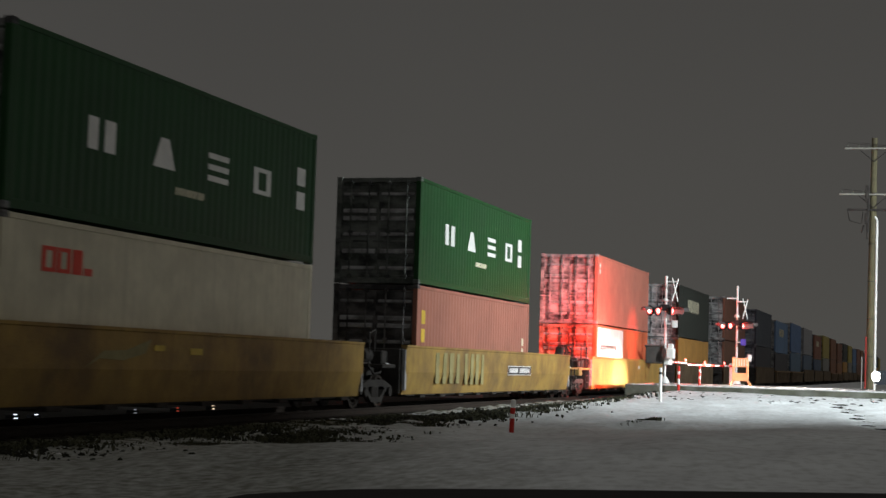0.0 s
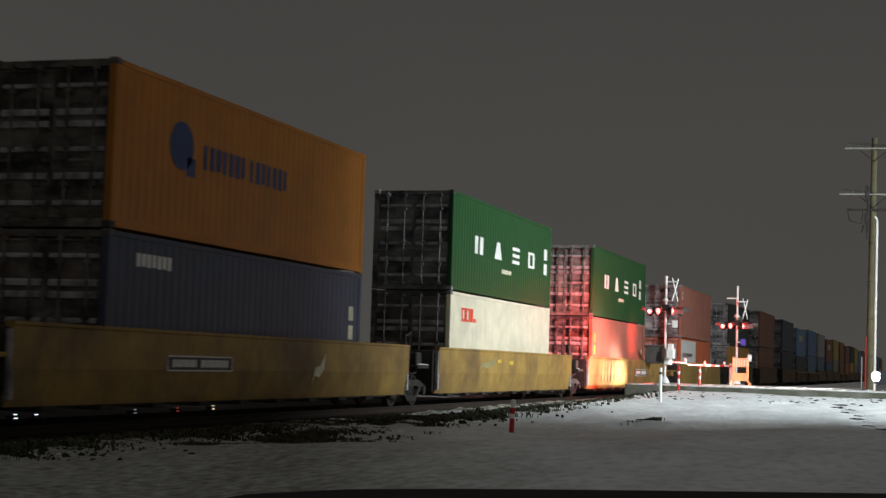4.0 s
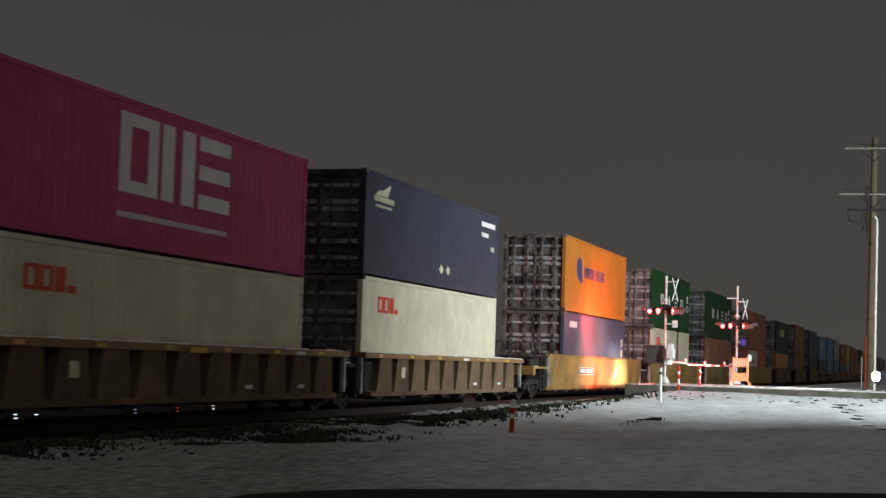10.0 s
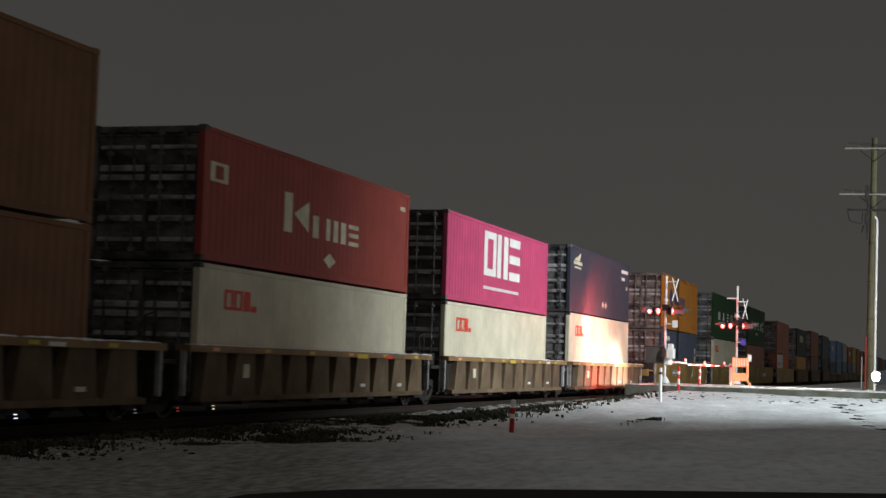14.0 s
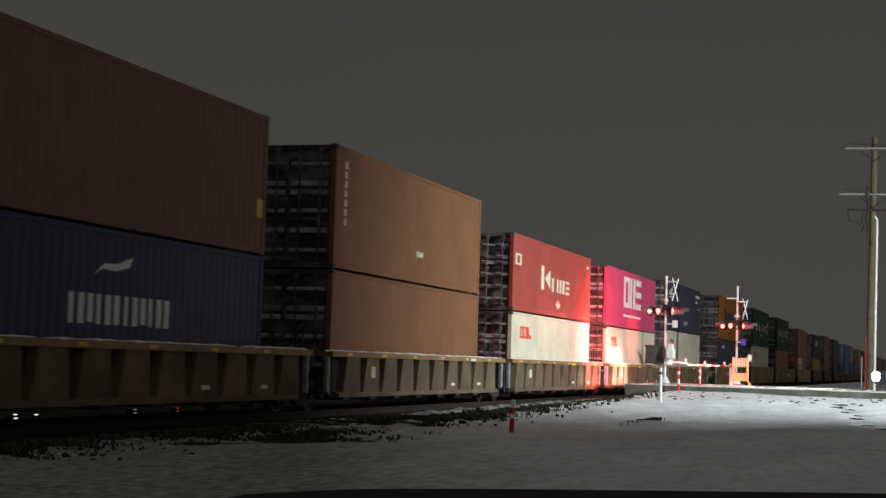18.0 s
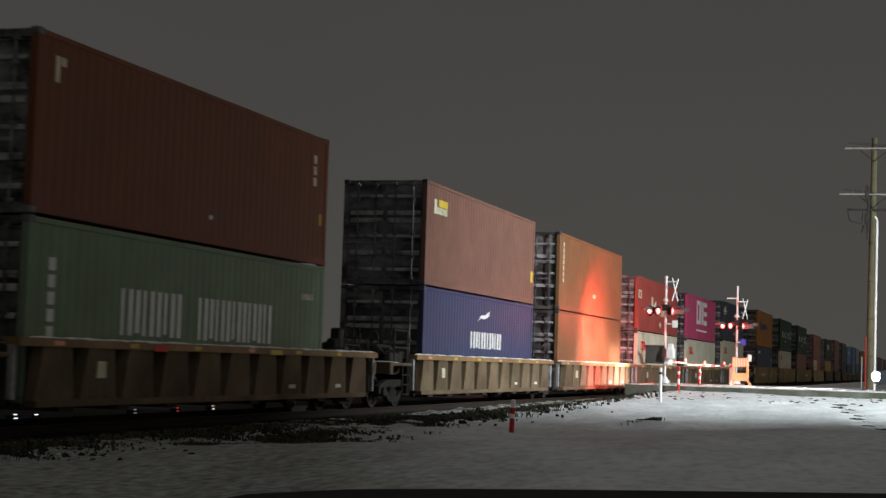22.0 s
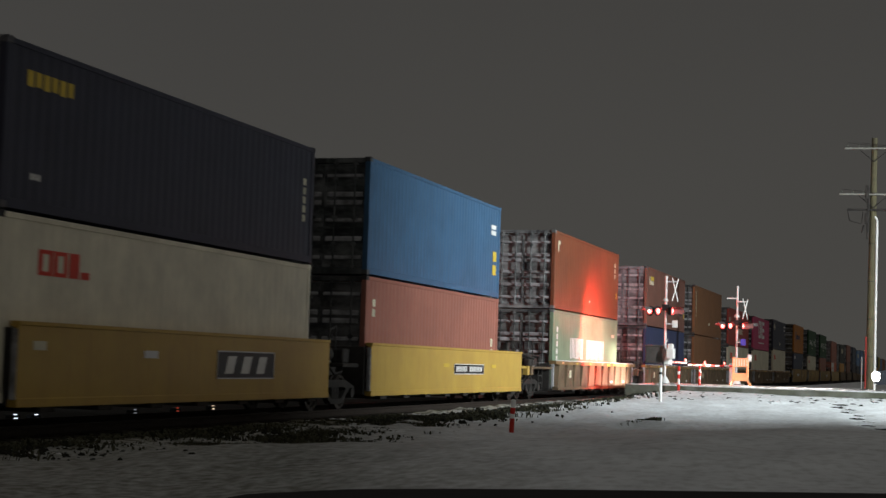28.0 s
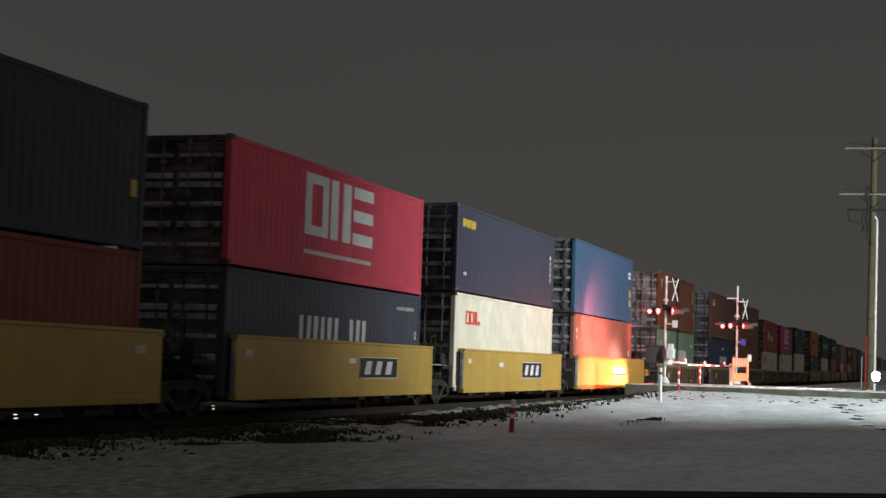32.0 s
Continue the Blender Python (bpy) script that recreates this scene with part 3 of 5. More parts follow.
CHORD = [(1.20, 1.26), (1.49, 1.26), (1.49, 1.39), (1.18, 1.39), (1.18, 1.36), (1.24, 1.33)]
SILL = [(1.20, 0.33), (1.44, 0.33), (1.44, 0.43), (1.26, 0.47), (1.20, 0.47)]
WEB = [(1.215, 0.40), (1.25, 0.40), (1.25, 1.30), (1.215, 1.30)]


def mirrored(outline):
    return [(-y, z) for y, z in outline][::-1]


def rib_mesh():
    bm = bmesh.new()
    lo = [(-0.60, -1.25), (0.60, -1.25), (0.57, -1.42), (-0.57, -1.42)]
    hi = [(-0.43, -1.25), (0.43, -1.25), (0.41, -1.45), (-0.41, -1.45)]
    a = [bm.verts.new((x, y, 0.43)) for x, y in lo]
    b = [bm.verts.new((x, y, 1.27)) for x, y in hi]
    for k in range(4):
        bm.faces.new((a[k], a[(k + 1) % 4], b[(k + 1) % 4], b[k]))
    bm.faces.new(a)
    bm.faces.new(b)
    bmesh.ops.recalc_face_normals(bm, faces=bm.faces)
    return bm


def wheelset_mesh():
    """Two flanged wheels on their axle, turning about y."""
    bm = lathe([(0.075, -0.95), (0.075, -0.80), (0.14, -0.79), (0.14, -0.74), (0.33, -0.745), (0.35, -0.80), (0.42, -0.80), (0.425, -0.70), (0.45, -0.69), (0.45, -0.665),
                (0.34, -0.665), (0.32, -0.70), (0.13, -0.70), (0.085, -0.64), (0.085, 0.64), (0.13, 0.70), (0.32, 0.70), (0.34, 0.665), (0.45, 0.665), (0.45, 0.69), (0.425, 0.70),
                (0.42, 0.80), (0.35, 0.80), (0.33, 0.745), (0.14, 0.74), (0.14, 0.79), (0.075, 0.80), (0.075, 0.95)], 22, "Y")
    for k in range(5):
        a = k * math.tau / 5
        for y in (-0.775, 0.775):
            x, z = 0.235 * math.cos(a), 0.235 * math.sin(a)
            box(bm, x - 0.035, x + 0.035, y - 0.045, y + 0.045, z - 0.035, z + 0.035)
    return bm


def truck_mesh():
    bm = bmesh.new()
    for s in (-1, 1):
        y0, y1 = sorted((s * 0.93, s * 1.07))
        for pts in ([(-1.15, 0.36), (-1.15, 0.56), (-0.55, 0.72), (0.55, 0.72), (1.15, 0.56), (1.15, 0.36), (0.85, 0.36), (0.5, 0.55), (-0.5, 0.55), (-0.85, 0.36)],
                    [(-0.75, 0.44), (-0.35, 0.16), (0.35, 0.16), (0.75, 0.44), (0.62, 0.5), (0.3, 0.28), (-0.3, 0.28), (-0.62, 0.5)]):
            a = [bm.verts.new((x, y0, z)) for x, z in pts]
            b = [bm.verts.new((x, y1, z)) for x, z in pts]
            n = len(pts)
            bm.faces.new(a[::-1]), bm.faces.new(b)
            for k in range(n):
                bm.faces.new((a[k], a[(k + 1) % n], b[(k + 1) % n], b[k]))
        for x in (-0.16, 0.0, 0.16):
            tube(bm, (x, s * 1.0, 0.26), (x, s * 1.0, 0.56), 0.065, seg=8)
        for x in (-0.89, 0.89):
            tube(bm, (x, s * 0.9, 0.42), (x, s * 1.14, 0.42), 0.12, seg=12)
    box(bm, -0.2, 0.2, -1.05, 1.05, 0.52, 0.68, 0.02)
    return bm


WHEELSETS = {-1: [], 1: []}


def add_truck(car, x):
    t = part("truck", cached(("truck",), truck_mesh), BLACK_STEEL, car, "sooty cast-steel truck frame", at=(x, 0, 0))
    for s in (-1, 1):
        w = part("wheelset", cached(("wheelset",), wheelset_mesh), WHEEL, t, at=(0.89 * s, 0, 0.42))
        WHEELSETS[s].append(w)


def well_car(kind, x0, x1, left, right, steel, label, marks=(), near=True):
    """One unit of a well car, between x0 and x1 at the start. left, right: None, or ('truck' or 'end', place of the truck)."""
    mid, h = (x0 + x1) / 2, (x1 - x0) / 2
    car = thing("well_car", (mid, TRACK_Y, 0), label, "rail car", "well cars of the train")
    top = 1.63 if kind == "smooth" else 1.39
    for flip in (False, True):
        f = mirrored if not flip else (lambda o: o)
        if kind == "smooth":
            part("side_sill", extrude_x(f(SMOOTH_OLD if steel is YELLOW_OLD else SMOOTH), -h, h), steel, car)
        else:
            part("top_chord", extrude_x(f(CHORD), -h, h), BROWN_TOP, car)
            # near-black sheet puts the shadow of the pockets between the ribs into colour
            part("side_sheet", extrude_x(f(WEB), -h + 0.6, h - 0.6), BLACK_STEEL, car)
            part("bottom_sill", extrude_x(f(SILL), -h + 0.6, h - 0.6), steel, car)
            if near and not flip:
                for k in range(int(2 * h / 2.4)):
                    part("reflector_tag", cached(("reflector_tag",), lambda: boxes((-0.15, 0.15, -1.4965, -1.488, 1.285, 1.355))), YELLOW_MARK if k % 3 else ORANGE, car, at=(-h + 1.1 + 2.4 * k, 0, 0))
            n = int((2 * h - 2.2) / 1.34)
            for k in range(n + 1):
                rib = part("rib", cached(("rib",), rib_mesh), steel, car, at=pose((k - n / 2) * 1.34, 0, 0, 0, 0, 180 if flip else 0))
                if near and not flip and k in (1, n - 3, n - 1):
                    part("stencil_plate", cached(("stencil_plate", k == 1), lambda: boxes((-0.16, 0.16, -1.447, -1.427, 0.56, 0.64) if k != 1 else (-0.14, 0.14, -1.462, -1.425, 0.78, 1.05))), CREAM if k == 1 else WHITE, rib)
    part("well_floor", boxes((-h + 0.5, h - 0.5, -1.25, 1.25, 0.30, 0.37)), BLACK_STEEL, car)
    if near:
        n = int(h / 0.9)
        for k in range(n):
            part("cross_bearer", cached(("cross_bearer",), lambda: boxes((-0.22, 0.22, -1.40, 1.40, 0.255, 0.335), bevel=0.01)), BLACK_STEEL, car, at=((k - (n - 1) / 2) * 1.8, 0, 0))
    for s, spec in ((-1, left), (1, right)):
        e = s * h
        part("bulkhead", boxes((e - 0.06, e + 0.06, -1.26, 1.26, 0.36, top - 0.1), bevel=0.02), BLACK_STEEL, car)
        if near:
            part("end_post", boxes((e - s * 0.02 - 0.05, e - s * 0.02 + 0.05, -1.40, -1.30, 0.45, top - 0.12), bevel=0.01), FROST, car, "frost-pale end post")
        if spec is None:
            part("connector", boxes((min(e, e + s * 1.2), max(e, e + s * 1.2), -0.3, 0.3, 0.72, 1.02), bevel=0.03), BLACK_STEEL, car)
            continue
        tx = spec[1] - mid
        reach = tx + s * (0.2 if spec[0] == "truck" else 1.15)
        a, b = sorted((e, reach))
        if spec[0] == "end":
            plat = part("end_platform", boxes((a, b, -1.35, 1.35, 1.08, 1.16), (a, b, -0.32, 0.32, 0.78, 1.08), (reach - 0.12, reach + 0.12, -1.40, 1.40, 0.86, 1.18), bevel=0.02), steel, car)
        else:
            plat = part("end_platform", boxes((a, b, -0.55, 0.55, 0.80, 1.12), (a, (a + b) / 2 + 0.2, -1.30, 1.30, 1.02, 1.12), bevel=0.02), BLACK_STEEL, car)
        add_truck(car, tx)
        if near:
            snow = bmesh.new()
            for q in range(7):
                r = bmesh.ops.create_icosphere(snow, subdivisions=2, radius=1)
                bmesh.ops.scale(snow, vec=(0.22 + 0.2 * random.random(), 0.2 + 0.25 * random.random(), 0.03 + 0.035 * random.random()), verts=r["verts"])
                bmesh.ops.translate(snow, vec=((a + b) / 2 + (random.random() - 0.5) * (b - a) * 0.6, (random.random() - 0.5) * 1.9, 1.165 if spec[0] == "end" else 1.125), verts=r["verts"])
            part("snow_patch", snow, SNOW_PATCH, plat, "thin crust of snow")
            part("hand_rail", tubes(((tx - 0.5, -1.22, 1.1), (tx - 0.5, -1.22, 2.02), 0.02), ((tx + 0.5, -1.22, 1.1), (tx + 0.5, -1.22, 2.02), 0.02),
                 ((tx - 0.5, -1.22, 2.0), (tx + 0.5, -1.22, 2.0), 0.02), ((tx - 0.5, -1.22, 1.55), (tx + 0.5, -1.22, 1.55), 0.02)) if spec[0] == "end" else
                 tubes(((tx - 0.15, -0.9, 1.05), (tx - 0.15, -0.9, 1.9), 0.022), ((tx + 0.25, -0.9, 1.05), (tx + 0.25, -0.9, 2.0), 0.022), ((tx - 0.15, -0.9, 1.88), (tx + 0.25, -0.9, 1.98), 0.022)), BLACK_STEEL, car)
            part("brake_cylinder", lathe([(0.02, -0.3), (0.17, -0.3), (0.18, -0.24), (0.18, 0.2), (0.12, 0.27), (0.03, 0.3)], 16, "X"), BLACK_STEEL, car, at=(tx + s * 0.1, -0.75, 1.32))
            part("valve_box", boxes((-0.2, 0.2, -0.16, 0.16, 0, 0.34), bevel=0.03), BLACK_STEEL, car, at=(tx - s * 0.45, -0.95, 1.12))
            part("air_hose", tubes(((tx - 0.5, -1.0, 1.1), (tx - 0.15, -1.05, 0.86), 0.03), ((tx - 0.15, -1.05, 0.86), (tx + 0.3, -1.05, 0.9), 0.03), ((tx + 0.3, -1.05, 0.9), (tx + 0.55, -1.0, 1.12), 0.03)), BLACK_STEEL, car)
            if spec[0] == "end":
                part("brake_wheel", tubes(*[((reach - s * 0.15, -0.7 + 0.26 * math.cos(q), 1.75 + 0.26 * math.sin(q)), (reach - s * 0.15, -0.7 + 0.26 * math.cos(q + 0.53), 1.75 + 0.26 * math.sin(q + 0.53)), 0.02)
                     for q in np.arange(0, 6.28, 0.5236)], ((reach - s * 0.15, -0.7, 1.49), (reach - s * 0.15, -0.7, 2.01), 0.018), ((reach - s * 0.15, -0.96, 1.75), (reach - s * 0.15, -0.44, 1.75), 0.018),
                     ((reach - s * 0.15, -0.7, 1.1), (reach - s * 0.05, -0.7, 1.75), 0.025)), BLACK_STEEL, car)
                part("brake_stand", boxes((tx - 0.40, tx + 0.26, -1.10, -0.66, 1.16, 1.42), (tx - 0.22, tx + 0.10, -1.0, -0.74, 1.42, 1.95 if s > 0 else 1.55), (tx - 0.34, tx - 0.1, -0.95, -0.7, 1.42, 1.7 if s > 0 else 1.48), bevel=0.04), BLACK_STEEL, car, "sooty brake stand")
                part("air_reservoir", lathe([(0.02, -0.55), (0.2, -0.52), (0.23, -0.44), (0.23, 0.44), (0.2, 0.52), (0.02, 0.55)], 16, "X"), BLACK_STEEL, car, "black air tank on the platform", at=((e + tx) / 2, -0.55, 1.40))
                part("coupler", boxes((min(reach, reach + s * 0.62), max(reach, reach + s * 0.62), -0.13, 0.13, 0.72, 0.98), bevel=0.04), BLACK_STEEL, car)
                part("step_ladder", tubes(*[((tx - 0.28, -1.38, z), (tx + 0.28, -1.38, z), 0.016) for z in (0.35, 0.6, 0.85)], ((tx - 0.28, -1.38, 0.33), (tx - 0.28, -1.38, 1.1), 0.02), ((tx + 0.28, -1.38, 0.33), (tx + 0.28, -1.38, 1.1), 0.02)), BLACK_STEEL, car)
    if near and kind == "ribbed":
        crust = bmesh.new()
        for q in range(int(h * 9)):
            u, w = random.uniform(-h + 0.2, h - 0.2), random.uniform(0.15, 0.6)
            r = bmesh.ops.create_icosphere(crust, subdivisions=1, radius=1)
            bmesh.ops.scale(crust, vec=(w, random.uniform(0.05, 0.1), random.uniform(0.018, 0.04)), verts=r["verts"])
            bmesh.ops.translate(crust, vec=(u, -1.42 + random.uniform(-0.02, 0.06), 1.39), verts=r["verts"])
        tagged(part("snow_crust", crust, SNOW_PATCH, car, "thin line of snow on the top chord"), kind="stuff")
    add_marks(car, marks, -mid, -1.4155 if kind == "smooth" else -1.4955)
    return car


def plate_marks(u0, u1, z0, z1, letters):
    """A black plate with a white border and blocks for its lettering."""
    out = [("bar", u0, u1 - u0, z0, z1 - z0, BLACK_MARK)]
    t = 0.022
    out += [("bar", u0, u1 - u0, z0, t, WHITE), ("bar", u0, u1 - u0, z1 - t, t, WHITE), ("bar", u0, t, z0, z1 - z0, WHITE), ("bar", u1 - t, t, z0, z1 - z0, WHITE)]
    if letters == 3:
        w = (u1 - u0 - 0.5) / 3
        for k in range(3):
            out.append(("slant", u0 + 0.25 + k * w + w * 0.12, w * 0.72, z0 + 0.1, z1 - z0 - 0.2, WHITE))
    else:
        out.append(("dashes", u0 + 0.2, (u1 - u0) * 0.36, z0 + 0.07, z1 - z0 - 0.14, WHITE))
        out.append(("dashes", u0 + (u1 - u0) * 0.5, (u1 - u0) * 0.44, z0 + 0.07, z1 - z0 - 0.14, WHITE))
    return out


TRAIN = []          # everything that rolls along


def stack(front, lower, upper, length=12.192):
    """A lower and an upper container whose leading end is at front; each is (height, colour, end colour, label, marks)."""
    z = 0.38
    for spec in (lower, upper):
        hh, color, end, label, marks = spec
        TRAIN.append(container((front - length / 2, TRACK_Y, z), hh, color, label, length, end, marks, True))
        z += hh + 0.02


HC, STD = 2.896, 2.591
GREEN = (0.014, 0.066, 0.019)
PALE = (0.71, 0.67, 0.515)
MAG = (0.54, 0.07, 0.17)
PALE_LABEL = "dirty off-white corrugated reefer container with small red marks"


def letters4(z, hh, c):
    return [("pair", 2.35, 0.9, z, hh, WHITE), ("trapeze", 4.6, 0.85, z, hh, WHITE), ("stack", 6.8, 0.9, z, hh, WHITE), ("frame", 8.9, 0.85, z, hh, WHITE),
            ("column", c, 0.45, z - 0.10, 1.05, WHITE), ("dashes", 5.5, 1.2, z - 0.42, 0.14, CREAM)]


def magenta_marks():
    return [("frame", 3.9, 1.38, 0.95, 1.38, WHITE), ("pair", 5.42, 1.3, 0.95, 1.38, WHITE), ("stack", 6.9, 1.36, 0.95, 1.38, WHITE), ("dashes", 3.9, 4.3, 0.52, 0.10, WHITE)]


# units, from the one that leads to the one that trails
stack(75.51, (STD, (0.62, 0.16, 0.07), None, "rust-orange and white lower container on a well car", [("bar", 0.3, 5.6, 0.16, 2.32, WHITE), ("dashes", 0.9, 3.6, 1.55, 0.22, RED_MARK), ("picket", 1.0, 3.4, 0.7, 0.5, RED_MARK)]),
      (HC, (0.44, 0.18, 0.13), (0.42, 0.36, 0.36), "salmon-red container with a frosted end toned pale as lit", [("column", 0.4, 0.25, 2.1, 0.5, WHITE)]))
TRAIN.append(well_car("smooth", 61.7, 79.0, ("end", 60.9), ("truck", 80.3), YELLOW, "dirty yellow smooth-sided well car", [("bar", 72, 0.4, 1.2, 0.12, WHITE)]))
stack(51.95, (HC, (0.34, 0.145, 0.105), (0.05, 0.04, 0.04), "faded brick-red lower container with a yellow column mark", [("column", 0.42, 0.3, 1.35, 1.0, YELLOW_MARK), ("column", 11.3, 0.22, 0.8, 1.0, CREAM)]),
      (HC, GREEN, (0.10, 0.12, 0.10), "dark green container with bold white blocks", letters4(1.25, 0.58, 10.5)))
TRAIN.append(well_car("smooth", 38.4, 57.6, ("truck", 37.1), ("end", 58.3), YELLOW_OLD, "rusty yellow well car with faded spray paint",
             plate_marks(48.6, 51.6, 0.86, 1.16, 0) + [("picket", 40.9, 2.6, 0.62, 0.85, FADED_MARK), ("picket", 43.7, 2.3, 0.58, 0.9, FADED_MARK)]))
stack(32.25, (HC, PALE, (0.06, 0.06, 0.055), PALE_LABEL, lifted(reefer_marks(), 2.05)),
      (HC, GREEN, (0.16, 0.17, 0.17), "dark green container with bold white blocks", letters4(1.23, 0.54, 11.15)))
TRAIN.append(well_car("smooth", 18.5, 35.2, ("truck", 17.2), None, YELLOW_OLD, "rusty yellow well car with patched side", [("bar", 24.6, 0.4, 1.25, 0.1, YELLOW_MARK), ("wave", 22.3, 2.2, 0.95, 0.5, FADED_MARK), ("bar", 26.0, 0.5, 1.2, 0.12, YELLOW_MARK)]))
stack(12.69, (HC, (0.07, 0.083, 0.122), (0.10, 0.07, 0.05), "slate-grey lower container with white digits blocked out", [("dashes", 1.0, 1.35, 2.32, 0.24, WHITE), ("column", 11.4, 0.3, 1.3, 0.9, CREAM)]),
      (HC, (0.48, 0.18, 0.024), (0.11, 0.09, 0.06), "orange container with a dark blue emblem and stripe", [("disc", 2.05, 0.95, 1.28, 0.9, BLUE_MARK), ("bar", 2.75, 0.35, 1.2, 0.35, BLUE_MARK),
       ("slabs7", 3.45, 2.0, 1.42, 0.45, BLUE_MARK), ("slabs7", 5.55, 2.0, 1.42, 0.45, BLUE_MARK)]))
TRAIN.append(well_car("smooth", -2.5, 15.9, ("end", -3.5), None, YELLOW_OLD, "rusty yellow smooth-sided well car", plate_marks(2.4, 5.1, 0.90, 1.18, 0) + [("wave", 9.2, 0.8, 0.62, 0.7, CREAM)]))

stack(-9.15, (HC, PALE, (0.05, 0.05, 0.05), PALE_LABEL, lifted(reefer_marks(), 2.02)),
      (STD, (0.05, 0.054, 0.078), (0.035, 0.035, 0.04), "navy-black container with a small white peak emblem", [("peak", 0.75, 1.1, 2.02, 0.32, CREAM), ("dashes", 0.65, 1.5, 1.86, 0.14, CREAM), ("dashes", 0.75, 1.2, 1.72, 0.07, CREAM),
       ("bar", 10.3, 1.55, 2.12, 0.15, WHITE), ("bar", 10.35, 0.75, 1.80, 0.13, WHITE), ("diamond", 6.1, 0.42, 0.38, 0.28, CREAM), ("diamond", 6.75, 0.42, 0.38, 0.28, CREAM), ("dashes", 11.4, 0.4, 1.4, 0.15, CREAM)]))
TRAIN.append(well_car("ribbed", -21.7, -6.5, ("truck", -22.25), ("end", -7.9), BROWN, "brown ribbed well car with a yellowed top chord", [("bar", -13.5, 0.5, 1.27, 0.07, WHITE)]))
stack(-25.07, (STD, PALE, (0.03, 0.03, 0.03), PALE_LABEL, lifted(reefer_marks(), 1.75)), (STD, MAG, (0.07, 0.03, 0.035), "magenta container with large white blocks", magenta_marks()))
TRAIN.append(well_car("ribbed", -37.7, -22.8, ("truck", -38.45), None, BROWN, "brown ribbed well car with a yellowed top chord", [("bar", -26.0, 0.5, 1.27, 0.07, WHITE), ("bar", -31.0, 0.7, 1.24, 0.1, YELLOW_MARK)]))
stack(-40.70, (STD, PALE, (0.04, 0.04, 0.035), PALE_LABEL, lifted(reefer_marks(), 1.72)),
      (STD, (0.37, 0.07, 0.055), (0.06, 0.045, 0.04), "dark red container with cream blocks", [("frame", 0.3, 0.8, 1.55, 0.38, CREAM), ("wedge", 3.85, 1.45, 0.9, 0.85, CREAM), ("bar", 5.55, 0.34, 0.9, 0.5, CREAM),
       ("bar", 6.35, 0.25, 0.9, 0.5, CREAM), ("pair", 6.8, 0.8, 0.9, 0.5, CREAM), ("stack", 7.8, 0.65, 0.9, 0.5, CREAM), ("diamond", 6.25, 0.75, 0.28, 0.34, CREAM), ("dashes", 11.5, 0.4, 2.1, 0.12, CREAM)]))
TRAIN.append(well_car("ribbed", -53.7, -39.2, ("truck", -54.2), None, BROWN, "brown ribbed well car with a yellowed top chord", [("bar", -45.0, 0.7, 1.24, 0.1, YELLOW_MARK), ("bar", -43.0, 0.5, 1.25, 0.08, RED_MARK)]))
BRN = (0.235, 0.112, 0.053)
stack(-56.9, (HC, BRN, (0.04, 0.03, 0.025), "plain rust-brown lower container in the well", [("dashes", 6.0, 0.5, 0.5, 0.1, CREAM)]),
      (HC, BRN, (0.06, 0.05, 0.045), "rust-brown container with a cream column of digits blocked out", [("column", 0.62, 0.16, 1.05, 1.55, CREAM), ("dashes", 6.1, 0.6, 0.7, 0.16, CREAM)]))
TRAIN.append(well_car("ribbed", -69.6, -54.6, ("truck", -70.2), None, BROWN, "brown ribbed well car with a yellowed top chord", [("bar", -58.5, 0.5, 1.27, 0.07, WHITE)]))
stack(-72.97, (HC, (0.045, 0.057, 0.12), (0.08, 0.09, 0.10), "navy blue lower container with a white wave emblem", [("slabs6", 4.65, 1.75, 1.28, 0.5, WHITE), ("slabs6", 6.45, 1.75, 1.28, 0.5, WHITE), ("wave", 5.4, 1.3, 2.1, 0.36, WHITE)]),
      (HC, (0.20, 0.098, 0.074), (0.15, 0.15, 0.17), "maroon container with a cream and yellow tag", [("bar", 0.7, 0.22, 2.03, 0.4, CREAM), ("dashes", 0.95, 1.0, 2.03, 0.2, CREAM), ("bar", 1.1, 0.85, 2.25, 0.2, YELLOW_MARK), ("bar", 11.75, 0.3, 0.75, 0.38, YELLOW_MARK)]))
TRAIN.append(well_car("ribbed", -86.4, -70.8, ("end", -87.0), None, BROWN, "brown ribbed well car with a yellowed top chord"))

stack(-92.48, (HC, (0.20, 0.28, 0.185), (0.04, 0.05, 0.045), "sea-green lower container with bold white blocks", [("column", 0.62, 0.2, 1.0, 1.35, WHITE), ("slabs9", 2.95, 2.35, 1.12, 0.8, WHITE), ("slabs14", 5.9, 3.5, 1.1, 0.8, WHITE), ("dashes", 10.9, 0.7, 2.1, 0.14, CREAM)]),
      (HC, (0.20, 0.068, 0.034), (0.20, 0.21, 0.21), "rust-red container with a pale weathered end", [("bar", 0.55, 0.12, 2.12, 0.42, CREAM), ("bar", 0.7, 0.16, 2.4, 0.14, CREAM), ("column", 11.35, 0.17, 1.75, 0.75, CREAM), ("bar", 11.75, 0.14, 0.9, 0.25, YELLOW_MARK), ("bar", 6.2, 0.14, 0.5, 0.08, WHITE)]))
TRAIN.append(well_car("ribbed", -105.2, -89.5, ("end", -107.2), ("end", -90.6), BROWN, "weathered yellow-brown ribbed well car", [("bar", -101.0, 0.5, 1.24, 0.1, RED_MARK), ("bar", -96.0, 0.6, 1.25, 0.1, YELLOW_MARK)]))

